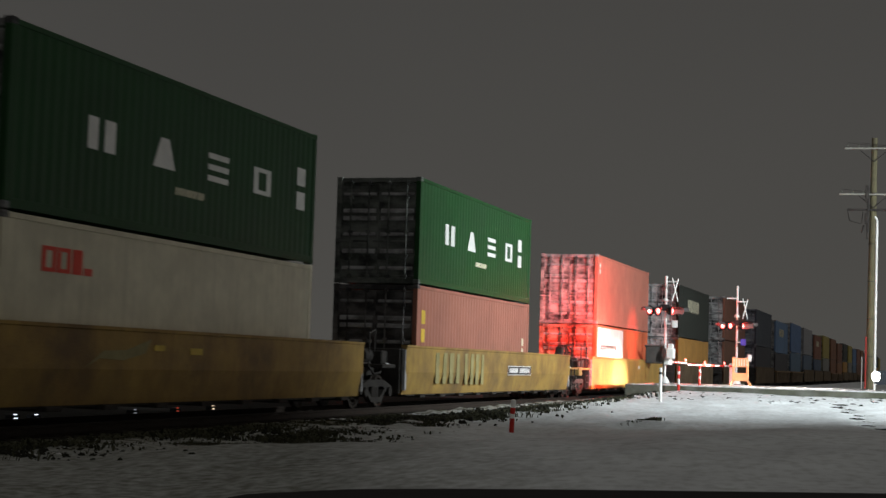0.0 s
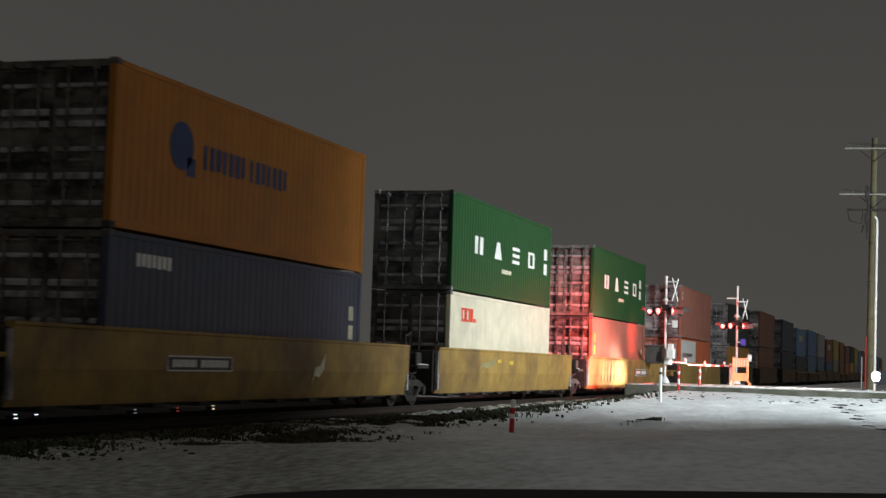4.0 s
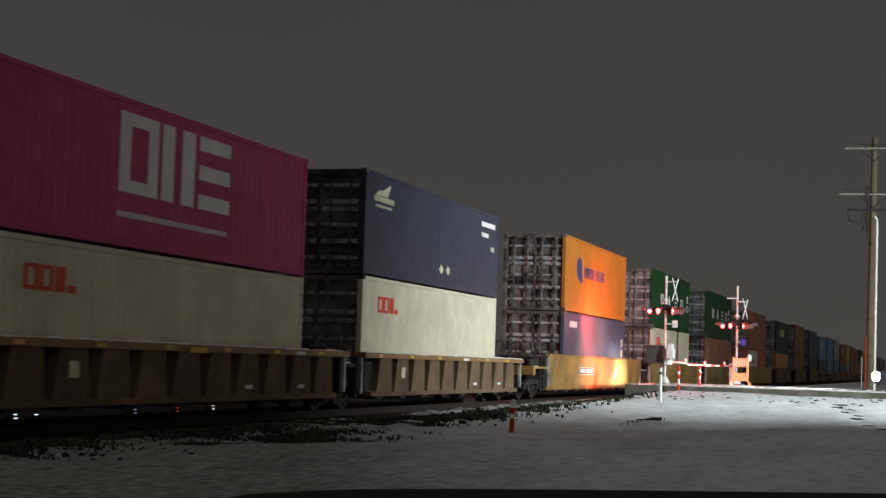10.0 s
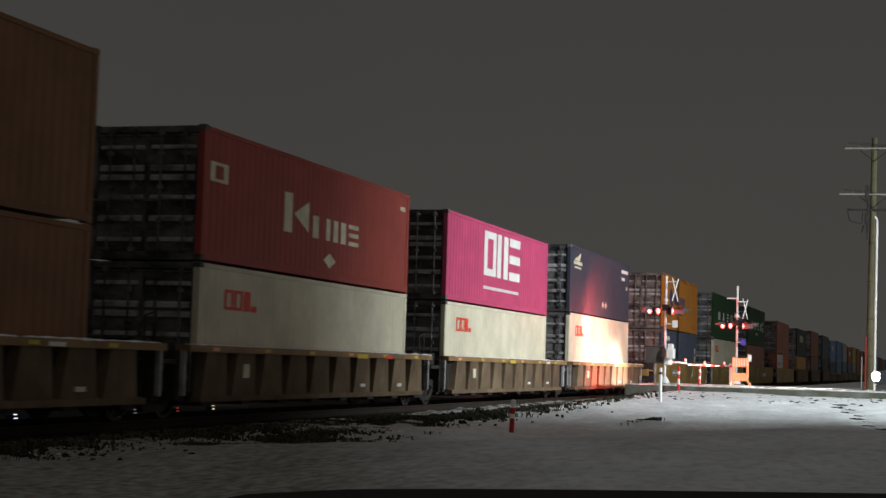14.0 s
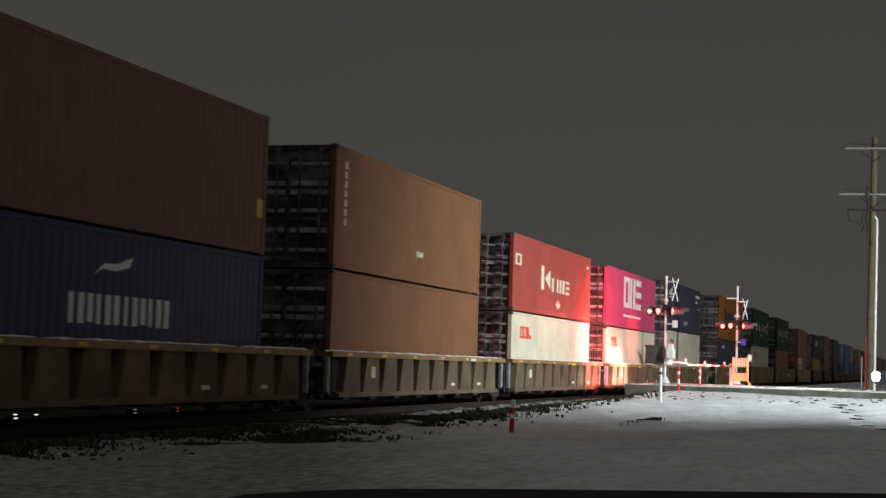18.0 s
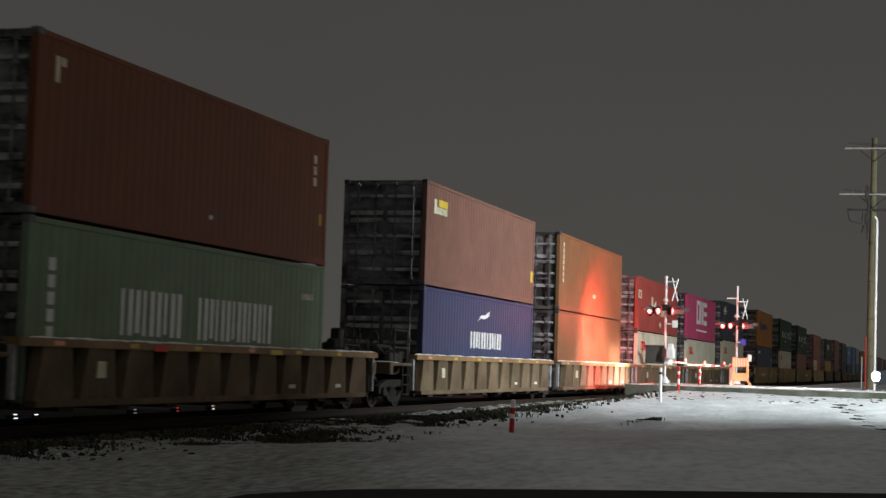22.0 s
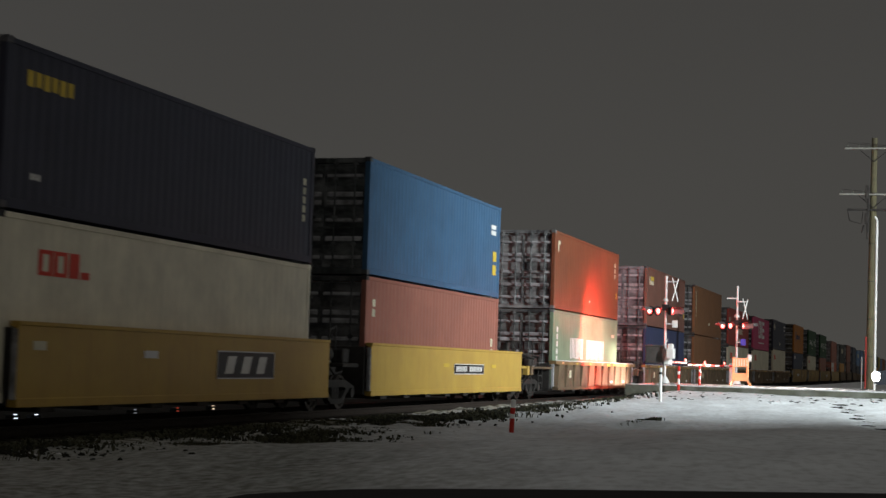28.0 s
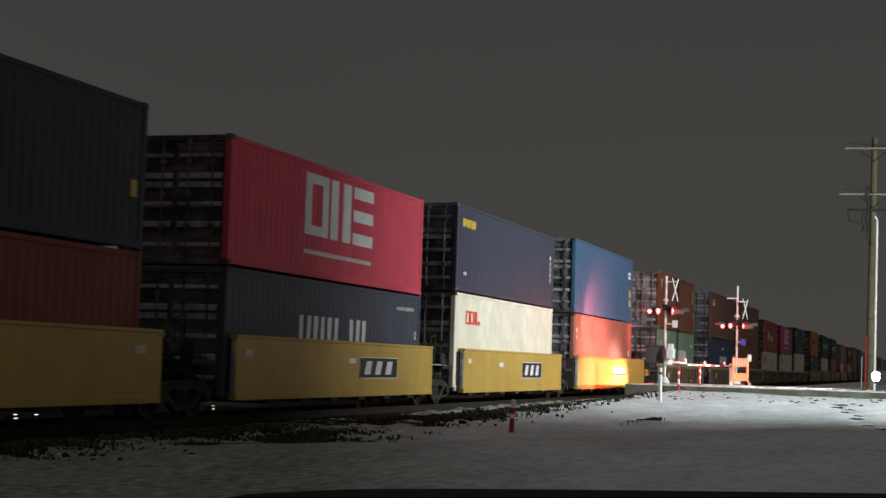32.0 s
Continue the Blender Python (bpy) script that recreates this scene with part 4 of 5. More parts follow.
stack(-112.3, (HC, (0.33, 0.135, 0.10), (0.03, 0.03, 0.03), "faded brick-red lower container in the well", [("column", 0.5, 0.2, 1.9, 0.5, CREAM), ("dashes", 6.0, 0.9, 0.45, 0.12, CREAM), ("column", 11.4, 0.22, 0.7, 1.0, CREAM)]),
      (HC, (0.055, 0.13, 0.235), (0.05, 0.06, 0.06), "deep blue container with faded lettering", [("column", 11.15, 0.55, 1.95, 0.36, WHITE), ("column", 11.4, 0.4, 0.7, 0.85, YELLOW_MARK)]))
TRAIN.append(well_car("smooth", -124.5, -109.9, ("truck", -125.9), ("end", -110.0), YELLOW_NEW, "yellow well car with a black number plate", plate_marks(-117.6, -114.5, 0.88, 1.18, 0) + [("bar", -118.6, 0.5, 1.08, 0.1, YELLOW_MARK), ("bar", -113.6, 0.45, 1.08, 0.1, YELLOW_MARK)]))
stack(-128.09, (HC, (0.84, 0.79, 0.63), (0.03, 0.03, 0.03), PALE_LABEL, lifted(reefer_marks(), 1.98)),
      (STD, (0.054, 0.058, 0.086), (0.035, 0.035, 0.05), "dark navy container with a yellow number blocked out", [("dashes", 0.6, 1.4, 1.92, 0.25, YELLOW_MARK), ("dashes", 0.8, 0.3, 0.5, 0.1, WHITE), ("column", 11.6, 0.15, 0.9, 1.0, CREAM)]))
TRAIN.append(well_car("smooth", -139.9, -127.3, ("truck", -141.4), None, YELLOW_NEW, "yellow well car with a black and white plate", plate_marks(-133.1, -130.4, 0.76, 1.30, 3) + [("bar", -136.0, 0.5, 1.12, 0.13, WHITE), ("bar", -139.5, 0.36, 1.2, 0.14, CREAM)]))
stack(-143.49, (STD, (0.07, 0.084, 0.115), (0.03, 0.035, 0.045), "slate-blue lower container with cropped white strokes", [("picket", 3.8, 2.5, 1.15, 0.62, WHITE), ("picket", 6.9, 1.25, 1.15, 0.62, WHITE), ("slabs8", 10.3, 1.4, 2.14, 0.09, CREAM), ("column", 11.75, 0.12, 1.4, 0.25, CREAM)]),
      (STD, (0.72, 0.082, 0.125), (0.10, 0.05, 0.05), "magenta container with large white blocks", magenta_marks()))
TRAIN.append(well_car("smooth", -155.5, -142.9, ("truck", -157.0), None, YELLOW_NEW, "yellow well car with a black and white plate", plate_marks(-148.6, -145.85, 0.76, 1.28, 3) + [("bar", -149.3, 0.45, 1.12, 0.12, WHITE), ("bar", -155.1, 0.36, 1.2, 0.14, CREAM)]))
stack(-159.12, (STD, (0.24, 0.055, 0.035), (0.03, 0.03, 0.03), "dark brick-red lower container", [("dashes", 9.5, 0.9, 0.9, 0.15, CREAM)]), (STD, (0.042, 0.05, 0.072), (0.03, 0.03, 0.03), "charcoal container with a yellow tag", [("bar", 11.7, 0.2, 0.9, 0.3, YELLOW_MARK)]))
TRAIN.append(well_car("smooth", -171.2, -158.6, ("truck", -172.6), None, YELLOW_NEW, "yellow well car with a reflective tag", [("bar", -159.6, 0.36, 1.2, 0.14, CREAM)]))

# the part of the train that has already gone by
GONE = [tuple(tuple(min(0.6, 1.45 * v) for v in c) for c in row) for row in [((0.035, 0.04, 0.035), (0.42, 0.22, 0.06), (0.35, 0.34, 0.33)), ((0.22, 0.10, 0.07), (0.18, 0.09, 0.06), (0.36, 0.33, 0.33)), ((0.06, 0.07, 0.09), (0.05, 0.05, 0.06), (0.12, 0.12, 0.15)),
        ((0.12, 0.20, 0.34), (0.06, 0.06, 0.07), (0.40, 0.46, 0.56)), ((0.10, 0.17, 0.32), (0.10, 0.16, 0.24), (0.30, 0.42, 0.56)), ((0.26, 0.26, 0.28), (0.10, 0.14, 0.2), (0.34, 0.34, 0.38)),
        ((0.20, 0.08, 0.05), (0.07, 0.10, 0.16), (0.12, 0.12, 0.14)), ((0.32, 0.26, 0.07), (0.20, 0.2, 0.19), (0.34, 0.30, 0.12)), ((0.20, 0.09, 0.05), (0.2, 0.09, 0.05), (0.10, 0.08, 0.07)),
        ((0.18, 0.08, 0.05), (0.26, 0.12, 0.06), (0.10, 0.08, 0.07))]]
x = 97.3
for k in range(22):
    up, low, end = GONE[k % len(GONE)] if k < 10 else (GONE[(k * 7) % 10])
    label = "weathered steel container in the far part of the train"
    hl, hu = (HC, HC) if k % 3 else (STD, HC)
    # end colours raised by half to carry the sky light on the doors
    TRAIN.append(container((x - 6.096, TRACK_Y, 0.38), hl, low, label, 12.192, tuple(min(0.6, 1.5 * v) for v in end), (), k < 8))
    TRAIN.append(container((x - 6.096, TRACK_Y, 0.40 + hl), hu, up, label, 12.192, tuple(min(0.6, 1.5 * v) for v in end), [("dashes", 3.5, 4.5, 1.5, 0.7, CREAM)] if k in (0, 3, 6) else (), k < 8))
    TRAIN.append(well_car("smooth" if k % 5 < 3 else "ribbed", x - 13.4, x + 0.9, ("truck", x - 14.6), None, BROWN, "dirty brown well car in the far part of the train", near=False))
    x += 20.0 if k < 2 else 16.2

# ---------------------------------------------------------------- the crossing
def flasher(parent, y, z, x=0.0, turn=0, lit=True, hood_length=0.32, arc=(0.1, 3.04)):
    """A lamp of a crossing signal: black round backing, hood and red lens, facing -x before it is turned."""
    m = pose(x, y, z, 0, 0, turn)
    back = part("lamp_backing", cached(("lamp_backing",), lambda: lathe([(0.02, 0.03), (0.20, 0.03), (0.20, 0.0), (0.16, -0.01)], 20, "X")), BLACK_PAINT, parent, at=m)
    part("lamp_body", cached(("lamp_body",), lambda: lathe([(0.15, -0.02), (0.15, 0.1), (0.09, 0.2), (0.03, 0.21)], 16, "X")), BLACK_PAINT, back)
    part("lens", cached(("lens",), lambda: lathe([(0.115, -0.02), (0.10, -0.04), (0.05, -0.05), (0.005, -0.053)], 18, "X")), RED_LENS if lit else DARK_LENS, back, "lit red lens" if lit else "unlit red lens")
    part("lens_core", cached(("lens_core",), lambda: lathe([(0.055, -0.052), (0.03, -0.06), (0.005, -0.062)], 14, "X")), RED_HOT if lit else DARK_LENS, back, "glaring centre of the lens" if lit else "")
    hood = bmesh.new()
    pts = [(0.17 * math.cos(a), 0.17 * math.sin(a)) for a in np.linspace(*arc, 12)]
    rows = [[hood.verts.new((xx, p * s, q * s)) for p, q in pts] for xx, s in ((-0.02, 1), (-hood_length, 0.95), (-hood_length, 0.88), (-0.02, 0.93))]
    for a, b in zip(rows, rows[1:]):
        for k in range(len(pts) - 1):
            hood.faces.new((a[k], a[k + 1], b[k + 1], b[k]))
    part("hood", hood, HOOD_PAINT, back)


def crossing_signal(at, turn, lamp_z, top, buck, gate, label, sign=None, lamp_spread=0.72, lit=(0, 1, 2), board=(70, 28, 0.51)):
    """A mast with crossed boards, two pairs of red lamps, a bell and, where gate is given, a lowered striped arm of that length."""
    ob = thing("crossing_signal", at @ pose(0, 0, 0, 0, 0, turn), label, "signal", "signals of the crossing")
    part("foundation", boxes((-0.35, 0.35, -0.35, 0.35, -0.5, 0.06), bevel=0.03), GREY_BOX, ob)
    part("mast", tubes(((0, 0, 0.05), (0, 0, top), 0.05, 0.045), seg=14), GALV, ob)
    part("mast_cap", lathe([(0.055, 0), (0.055, 0.04), (0.03, 0.07)], 12), GALV, ob, at=(0, 0, top))
    part("base_flange", lathe([(0.2, 0.05), (0.2, 0.12), (0.1, 0.3), (0.08, 0.32)], 14), GALV, ob)
    bz, by, bx = buck
    part("sign_arm", tubes(((0, 0, bz + 0.32), (bx, by * 1.25, bz + 0.32), 0.03), seg=8), GALV, ob)
    for s in (1, -1):
        b = boxes((-0.012, 0.012, -0.026 * board[2] / 0.51, 0.026 * board[2] / 0.51, -board[2], board[2]), bevel=0.004)
        part("crossing_board", b, WHITE_PAINT, ob, "white reflective crossed board", at=pose(bx + 0.014 * s, by, bz, 0, 0, 0) @ pose(0, 0, 0, 0, 0, board[0]) @ pose(0, 0, 0, board[1] * s))
    part("lamp_arm", tubes(((0, -lamp_spread, lamp_z + 0.12), (0, lamp_spread, lamp_z + 0.12), 0.035), seg=8), BLACK_PAINT, ob)
    part("junction_box", boxes((-0.12, 0.12, -0.14, 0.14, lamp_z + 0.02, lamp_z + 0.26), bevel=0.02), BLACK_PAINT, ob)
    # two lamps look up the road, two down it, so each pair shows its lenses askew
    for k, (y, t, hl, arc) in enumerate(((lamp_spread, -38, 0.36, (0.1, 3.04)), (lamp_spread * 0.5, 62, 0.14, (1.6, 3.04)), (-lamp_spread * 0.42, 90, 0.46, (1.5, 3.9)), (-lamp_spread * 0.95, 98, 0.3, (0.1, 3.04)))):
        flasher(ob, y, lamp_z, 0.3 if k == 3 else -0.12, t, k in lit, hl, arc)
    part("bell", lathe([(0.02, 0.10), (0.05, 0.10), (0.12, 0.02), (0.13, -0.03), (0.12, -0.04)], 16), GALV, ob, at=(-0.12, 0.0, lamp_z + 0.42))
    if not gate:
        part("side_bar", tubes(((0, 0, 3.84), (-0.05, 0.46, 3.84), 0.03), seg=8), WHITE_PAINT, ob, "short white bar on the mast")
    if sign:
        sy, sz, mat = sign
        part("sign_plate", boxes((-0.22, -0.2, sy - 0.11, sy + 0.11, sz - 0.14, sz + 0.14), bevel=0.005), mat, ob, "small flat sign plate")
        part("sign_strap", boxes((-0.2, -0.05, min(0, sy), max(0, sy), sz - 0.02, sz + 0.02)), GALV, ob)
    if gate:
        mech = part("gate_mechanism", boxes((-0.32, 0.3, 0.08, 0.72, 0.82, 1.5), (-0.36, 0.34, 0.04, 0.76, 1.46, 1.54), bevel=0.03), DARK_BOX, ob, "dark grey gate machine housing")
        part("mechanism_bracket", boxes((-0.1, 0.1, -0.08, 0.1, 0.9, 1.4), bevel=0.02), GALV, ob)
        part("counterweight", boxes((-0.55, -0.1, -0.42, -0.12, 1.02, 1.42), (-0.5, -0.2, -0.38, -0.16, 1.4, 1.6), bevel=0.03), WHITE_PAINT, mech, "white counterweight")
        part("arm_clamp", boxes((-0.25, 0.6, -0.20, 0.02, 0.78, 1.02), bevel=0.03), WHITE_PAINT, mech)
        arm = part("gate_arm", boxes((0.4, gate, -0.10, -0.05, 0.87, 0.935), bevel=0.008), WHITE_PAINT, ob, "lowered white arm with red bands")
        n = int((gate - 0.8) / 0.8)
        for k in range(n):
            part("red_band", boxes((0.8 + k * 0.8, 1.2 + k * 0.8, -0.105, -0.045, 0.866, 0.939)), POST_RED, arm)
        for u in (0.97,):
            part("arm_lamp", lathe([(0.02, -0.02), (0.035, -0.01), (0.04, 0.04), (0.03, 0.08), (0.01, 0.10)], 12), ARM_LENS, arm, "small lit red lamp", at=(gate * u, -0.07, 0.98))
    return ob


crossing_signal(pose(61.0, 9.93, 0.6), 0, 2.88, 4.20, (3.72, -0.37, -0.1), 5.1, "galvanised crossing signal with lit red lamps and a lowered gate", (-0.40, 2.38, WHITE_PAINT), 0.6)
crossing_signal(pose(70.0, 8.21, 0.6), 0, 2.62, 4.34, (3.38, -0.36, -0.1), 0, "galvanised crossing signal with lit red lamps", (-0.30, 1.9, BLUE_SIGN), 0.6)
crossing_signal(pose(42.0, 21.05, -0.35), 0, 3.15, 4.63, (3.9, 0.2, -0.1), 0, "crossing signal with a lit red lamp beyond the track", (0.2, 2.45, WHITE_PAINT), 0.55, (2,), (38, 40, 0.62))
far_arm = thing("gate_arm", pose(69.75, 8.36, 0.6, 0, 0, -22), "lowered red and white gate arm on its own stand", "gate arm")
part("stand", boxes((-0.1, 0.1, -0.1, 0.1, -0.1, 0.95), bevel=0.02), GALV, far_arm)
far_bar = part("arm", boxes((-4.0, 0.15, -0.16, -0.11, 0.80, 0.865), bevel=0.006), WHITE_PAINT, far_arm, "lowered white arm with red bands")
for k in range(5):
    part("red_band", boxes((-3.8 + 0.8 * k, -3.4 + 0.8 * k, -0.165, -0.105, 0.796, 0.869)), POST_RED, far_bar)
for u in (-2.65, -0.95):
    part("arm_lamp", cached(("arm_lamp",), lambda: lathe([(0.02, -0.02), (0.035, -0.01), (0.04, 0.04), (0.03, 0.08), (0.01, 0.10)], 12)), ARM_LENS, far_bar, "small lit red lamp", at=(u, -0.135, 0.91))

# barricade beside the far mast
bar = thing("traffic_barricade", (68.2, 7.82, 0.6), "orange plastic folding barricade by the signal mast", "barricade")
for s in (-1, 1):
    part("upright", boxes((-0.06, 0.0, s * 0.30 - 0.055, s * 0.30 + 0.055, 0.18, 1.22), bevel=0.015), ORANGE, bar)
    part("foot", tubes(((-0.28, s * 0.42, 0.02), (-0.03, s * 0.30, 0.24), 0.04), ((0.28, s * 0.42, 0.02), (-0.03, s * 0.30, 0.24), 0.04)), ORANGE, bar)
for z0, z1 in ((0.80, 1.19), (0.20, 0.54)):
    pn = part("panel", boxes((-0.095, -0.062, -0.34, 0.34, z0, z1), bevel=0.012), ORANGE, bar)
    for k in range(6 if z1 > 1 else 0):
        part("reflective_stripe", boxes((-0.099, -0.094, -0.29 + k * 0.11, -0.265 + k * 0.11, z0 + 0.05, z1 - 0.05)), WHITE_PAINT, pn)
part("warning_lamp", boxes((-0.09, 0.02, -0.46, -0.30, 1.05, 1.35), bevel=0.02), WHITE_PAINT, bar, "pale boxy lamp head")


def marker_post(at, h, lean, label, bands):
    """A thin post with coloured bands from its foot up: (height, material)."""
    ob = thing("marker_post", at @ pose(0, 0, 0, *lean), label, "marker post")
    z = -0.15
    for hh, mat in bands:
        part("band", lathe([(0.05, z), (0.05, z + hh)], 12), mat, ob)
        z += hh
    part("cap", lathe([(0.052, z), (0.04, z + 0.03), (0.01, z + 0.04)], 12), bands[-1][1], ob)
    return ob


def foot(x, y):
    return pose(x, y, float(ground_z(x, y)))


marker_post(pose(30.0, 7.9, -0.13), 0.6, (2, 3, 0), "leaning red marker post with white reflective bands in the snow", [(0.42, POST_RED), (0.09, REFLECTOR), (0.12, POST_RED), (0.13, REFLECTOR)])
marker_post(pose(47.6, 7.87, 0.2), 1.0, (0, 0, 0), "white marker post with a dark top in the snow", [(1.0, WHITE_PAINT), (0.06, BLACK_PAINT), (0.10, WHITE_PAINT)])
marker_post(pose(59.2, 9.1, 0.42), 0.85, (0, 0, 0), "red and white delineator post at the road edge", [(0.38, POST_RED), (0.22, WHITE_PAINT), (0.16, POST_RED), (0.12, WHITE_PAINT), (0.16, POST_RED)])
marker_post(pose(64.5, 9.05, 0.6), 0.85, (0, 0, 0), "red and white delineator post at the road edge", [(0.40, POST_RED), (0.12, WHITE_PAINT), (0.16, POST_RED), (0.12, WHITE_PAINT), (0.16, POST_RED)])

# utility pole
up = thing("utility_pole", pose(73.0, 2.62, 0.45, 0, 0, 0) @ pose(0, 0, 0, 0.6, 0, 0), "weathered wooden utility pole with two crossarms and a white conduit", "utility pole")
part("pole", tubes(((0, 0, -0.6), (0, 0, 11.55), 0.20, 0.13), seg=16), POLE_WOOD, up)
for z, a, b in ((11.05, 1.30, -2.2), (8.95, 1.50, -2.4)):
    arm = part("crossarm", boxes((-0.24, -0.13, b, a, z - 0.035, z + 0.035), bevel=0.01), ARM_WOOD, up, "grey wooden crossarm")
    for y in (a - 0.1, a - 0.6, a - 1.05, b + 0.9, b + 0.2):
        part("insulator", lathe([(0.015, 0), (0.03, 0.02), (0.022, 0.06), (0.03, 0.08), (0.02, 0.11)], 10), INSULATOR, arm, at=(-0.185, y, z + 0.06))
    part("brace", tubes(((-0.19, 0.65, z - 0.05), (-0.15, 0.0, z - 0.6), 0.02), ((-0.19, -0.65, z - 0.05), (-0.15, 0.0, z - 0.6), 0.02)), BLACK_STEEL, up)
part("lower_arm", boxes((-0.24, -0.13, -1.6, 1.12, 8.2, 8.3), bevel=0.01), BLACK_STEEL, up)
part("cutout_rack", tubes(((-0.2, 1.12, 8.25), (-0.2, 1.02, 7.75), 0.03), ((-0.2, 1.02, 7.75), (-0.2, 0.5, 7.6), 0.02), ((-0.2, 0.5, 7.6), (-0.2, 0.42, 8.25), 0.02), ((-0.2, 0.45, 7.2), (-0.2, 0.38, 7.55), 0.05)), BLACK_STEEL, up)
part("transformer_switch", boxes((-0.30, -0.18, 0.17, 0.27, 6.9, 9.25), (-0.34, -0.16, 0.2, 0.36, 7.6, 8.1), (-0.32, -0.16, 0.2, 0.34, 8.7, 9.35), bevel=0.02), BLACK_STEEL, up)
part("conduit", tubes(((-0.10, -0.215, 0), (-0.09, -0.185, 7.8), 0.055), ((-0.09, -0.185, 7.8), (-0.09, -0.08, 7.95), 0.055), seg=10), WHITE_PAINT, up, "white plastic conduit")
for z in (1.6, 3.3, 5.0, 6.7):
    part("strap", lathe([(0.205, -0.015), (0.205, 0.015)], 14), BLACK_STEEL, up, at=(0, 0, z))
# red signal light on the pole's side, put in as a dull red strip
part("guard", boxes((-0.18, 0.02, 0.145, 0.225, 0.0, 2.5), bevel=0.02), LIT_STRIP_RED, up, "dull red strip for signal light on the pole's side")
stub = thing("guy_stub", foot(72.0, 2.94), "thin grey guy marker beside the pole", "guy marker")
part("rod", tubes(((0, 0, -0.2), (0.02, -0.02, 1.6), 0.03), seg=8), GREY_BOX, stub)
wires = bmesh.new()
for y0, z0 in ((1.2, 11.68), (0.7, 11.68), (1.4, 9.55), (-1.3, 9.55)):
    prev = None
    for k in range(13):
        u = k / 12
        p = (73.0 - 0.2, 2.68 + y0 - 0.2 - u * 60, 0.1 + z0 - 2.2 * (1 - (2 * u - 1) ** 2))
        if prev:
            tube(wires, prev, p, 0.012, seg=5)
        prev = p
tagged(part("overhead_wires", wires, BLACK_STEEL), "thin black overhead wires leading away from the pole", "wires", kind="structure")
far_end = thing("utility_pole", foot(72.8, -57.5), "wooden utility pole at the end of the wires", "utility pole")
part("pole", tubes(((0, 0, -0.6), (0, 0, 11.6), 0.18, 0.12), seg=12), POLE_WOOD, far_end)
part("crossarm", boxes((-0.24, -0.13, -1.6, 1.6, 10.95, 11.07), bevel=0.01), POLE_WOOD, far_end)
part("crossarm", boxes((-0.24, -0.13, -1.7, 1.7, 8.85, 8.97), bevel=0.01), POLE_WOOD, far_end)

# far pole and lamp beyond the track
fp = thing("utility_pole", pose(100, 46.7, -0.35), "distant wooden utility pole beyond the track", "utility pole")
part("pole", tubes(((0, 0, -0.5), (0, 0, 7.3), 0.14, 0.11), seg=10), POLE_WOOD, fp)
part("crossarm", boxes((-0.1, 0.0, -0.9, 0.9, 6.95, 7.08), bevel=0.01), POLE_WOOD, fp)
for y in (-0.8, -0.4, 0.4, 0.8):
    part("insulator", lathe([(0.02, 0), (0.05, 0.03), (0.035, 0.1)], 8), INSULATOR, fp, at=(-0.05, y, 7.08))
fl = thing("street_lamp", pose(100, 47.7, -0.35), "distant lit street lamp beyond the track", "street lamp")
part("pole", tubes(((0, 0, -0.3), (0, 0, 4.4), 0.06, 0.05), seg=10), GALV, fl)
part("lamp_head", boxes((-0.35, 0.1, -0.16, 0.16, 4.4, 4.56), bevel=0.04), GREY_BOX, fl)
part("lens", lathe([(0.02, -0.26), (0.13, -0.22), (0.19, -0.12), (0.19, 0.0)], 14), WARM_LENS, fl, "glowing warm lens", at=(-0.2, 0, 4.4))


# low shed far beyond the track
shed = thing("shed", pose(110, 55.8, -0.3, 0, 0, -90), "low distant shed with a snow-covered roof", "shed")
part("wall", boxes((-3.0, 3.6, -3.0, 3.0, -0.3, 2.9), bevel=0.02), DARK_BOX, shed)
part("roof", boxes((-3.3, 3.9, -3.4, 3.4, 2.9, 3.06), bevel=0.03), SNOW_PATCH, shed, "snow-covered flat roof")
for k in range(8):
    part("post", cached(("shed_post",), lambda: boxes((-0.07, 0.07, -0.07, 0.07, -0.3, 2.9), bevel=0.01)), WHITE_PAINT, shed, at=(-3.0 + k * 0.94, -3.2, 0))


# flood lamp beside the field, added out of view as source of the side light
sl = thing("unseen_flood_lamp", foot(41.6, -25.4), "tall galvanised lamp post with one flood light, added out of view", "lamp post")
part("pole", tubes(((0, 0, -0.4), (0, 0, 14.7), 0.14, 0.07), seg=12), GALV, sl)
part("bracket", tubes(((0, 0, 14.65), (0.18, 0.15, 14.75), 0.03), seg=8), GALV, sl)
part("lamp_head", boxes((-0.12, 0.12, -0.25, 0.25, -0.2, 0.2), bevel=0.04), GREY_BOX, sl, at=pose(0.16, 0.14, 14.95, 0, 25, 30))


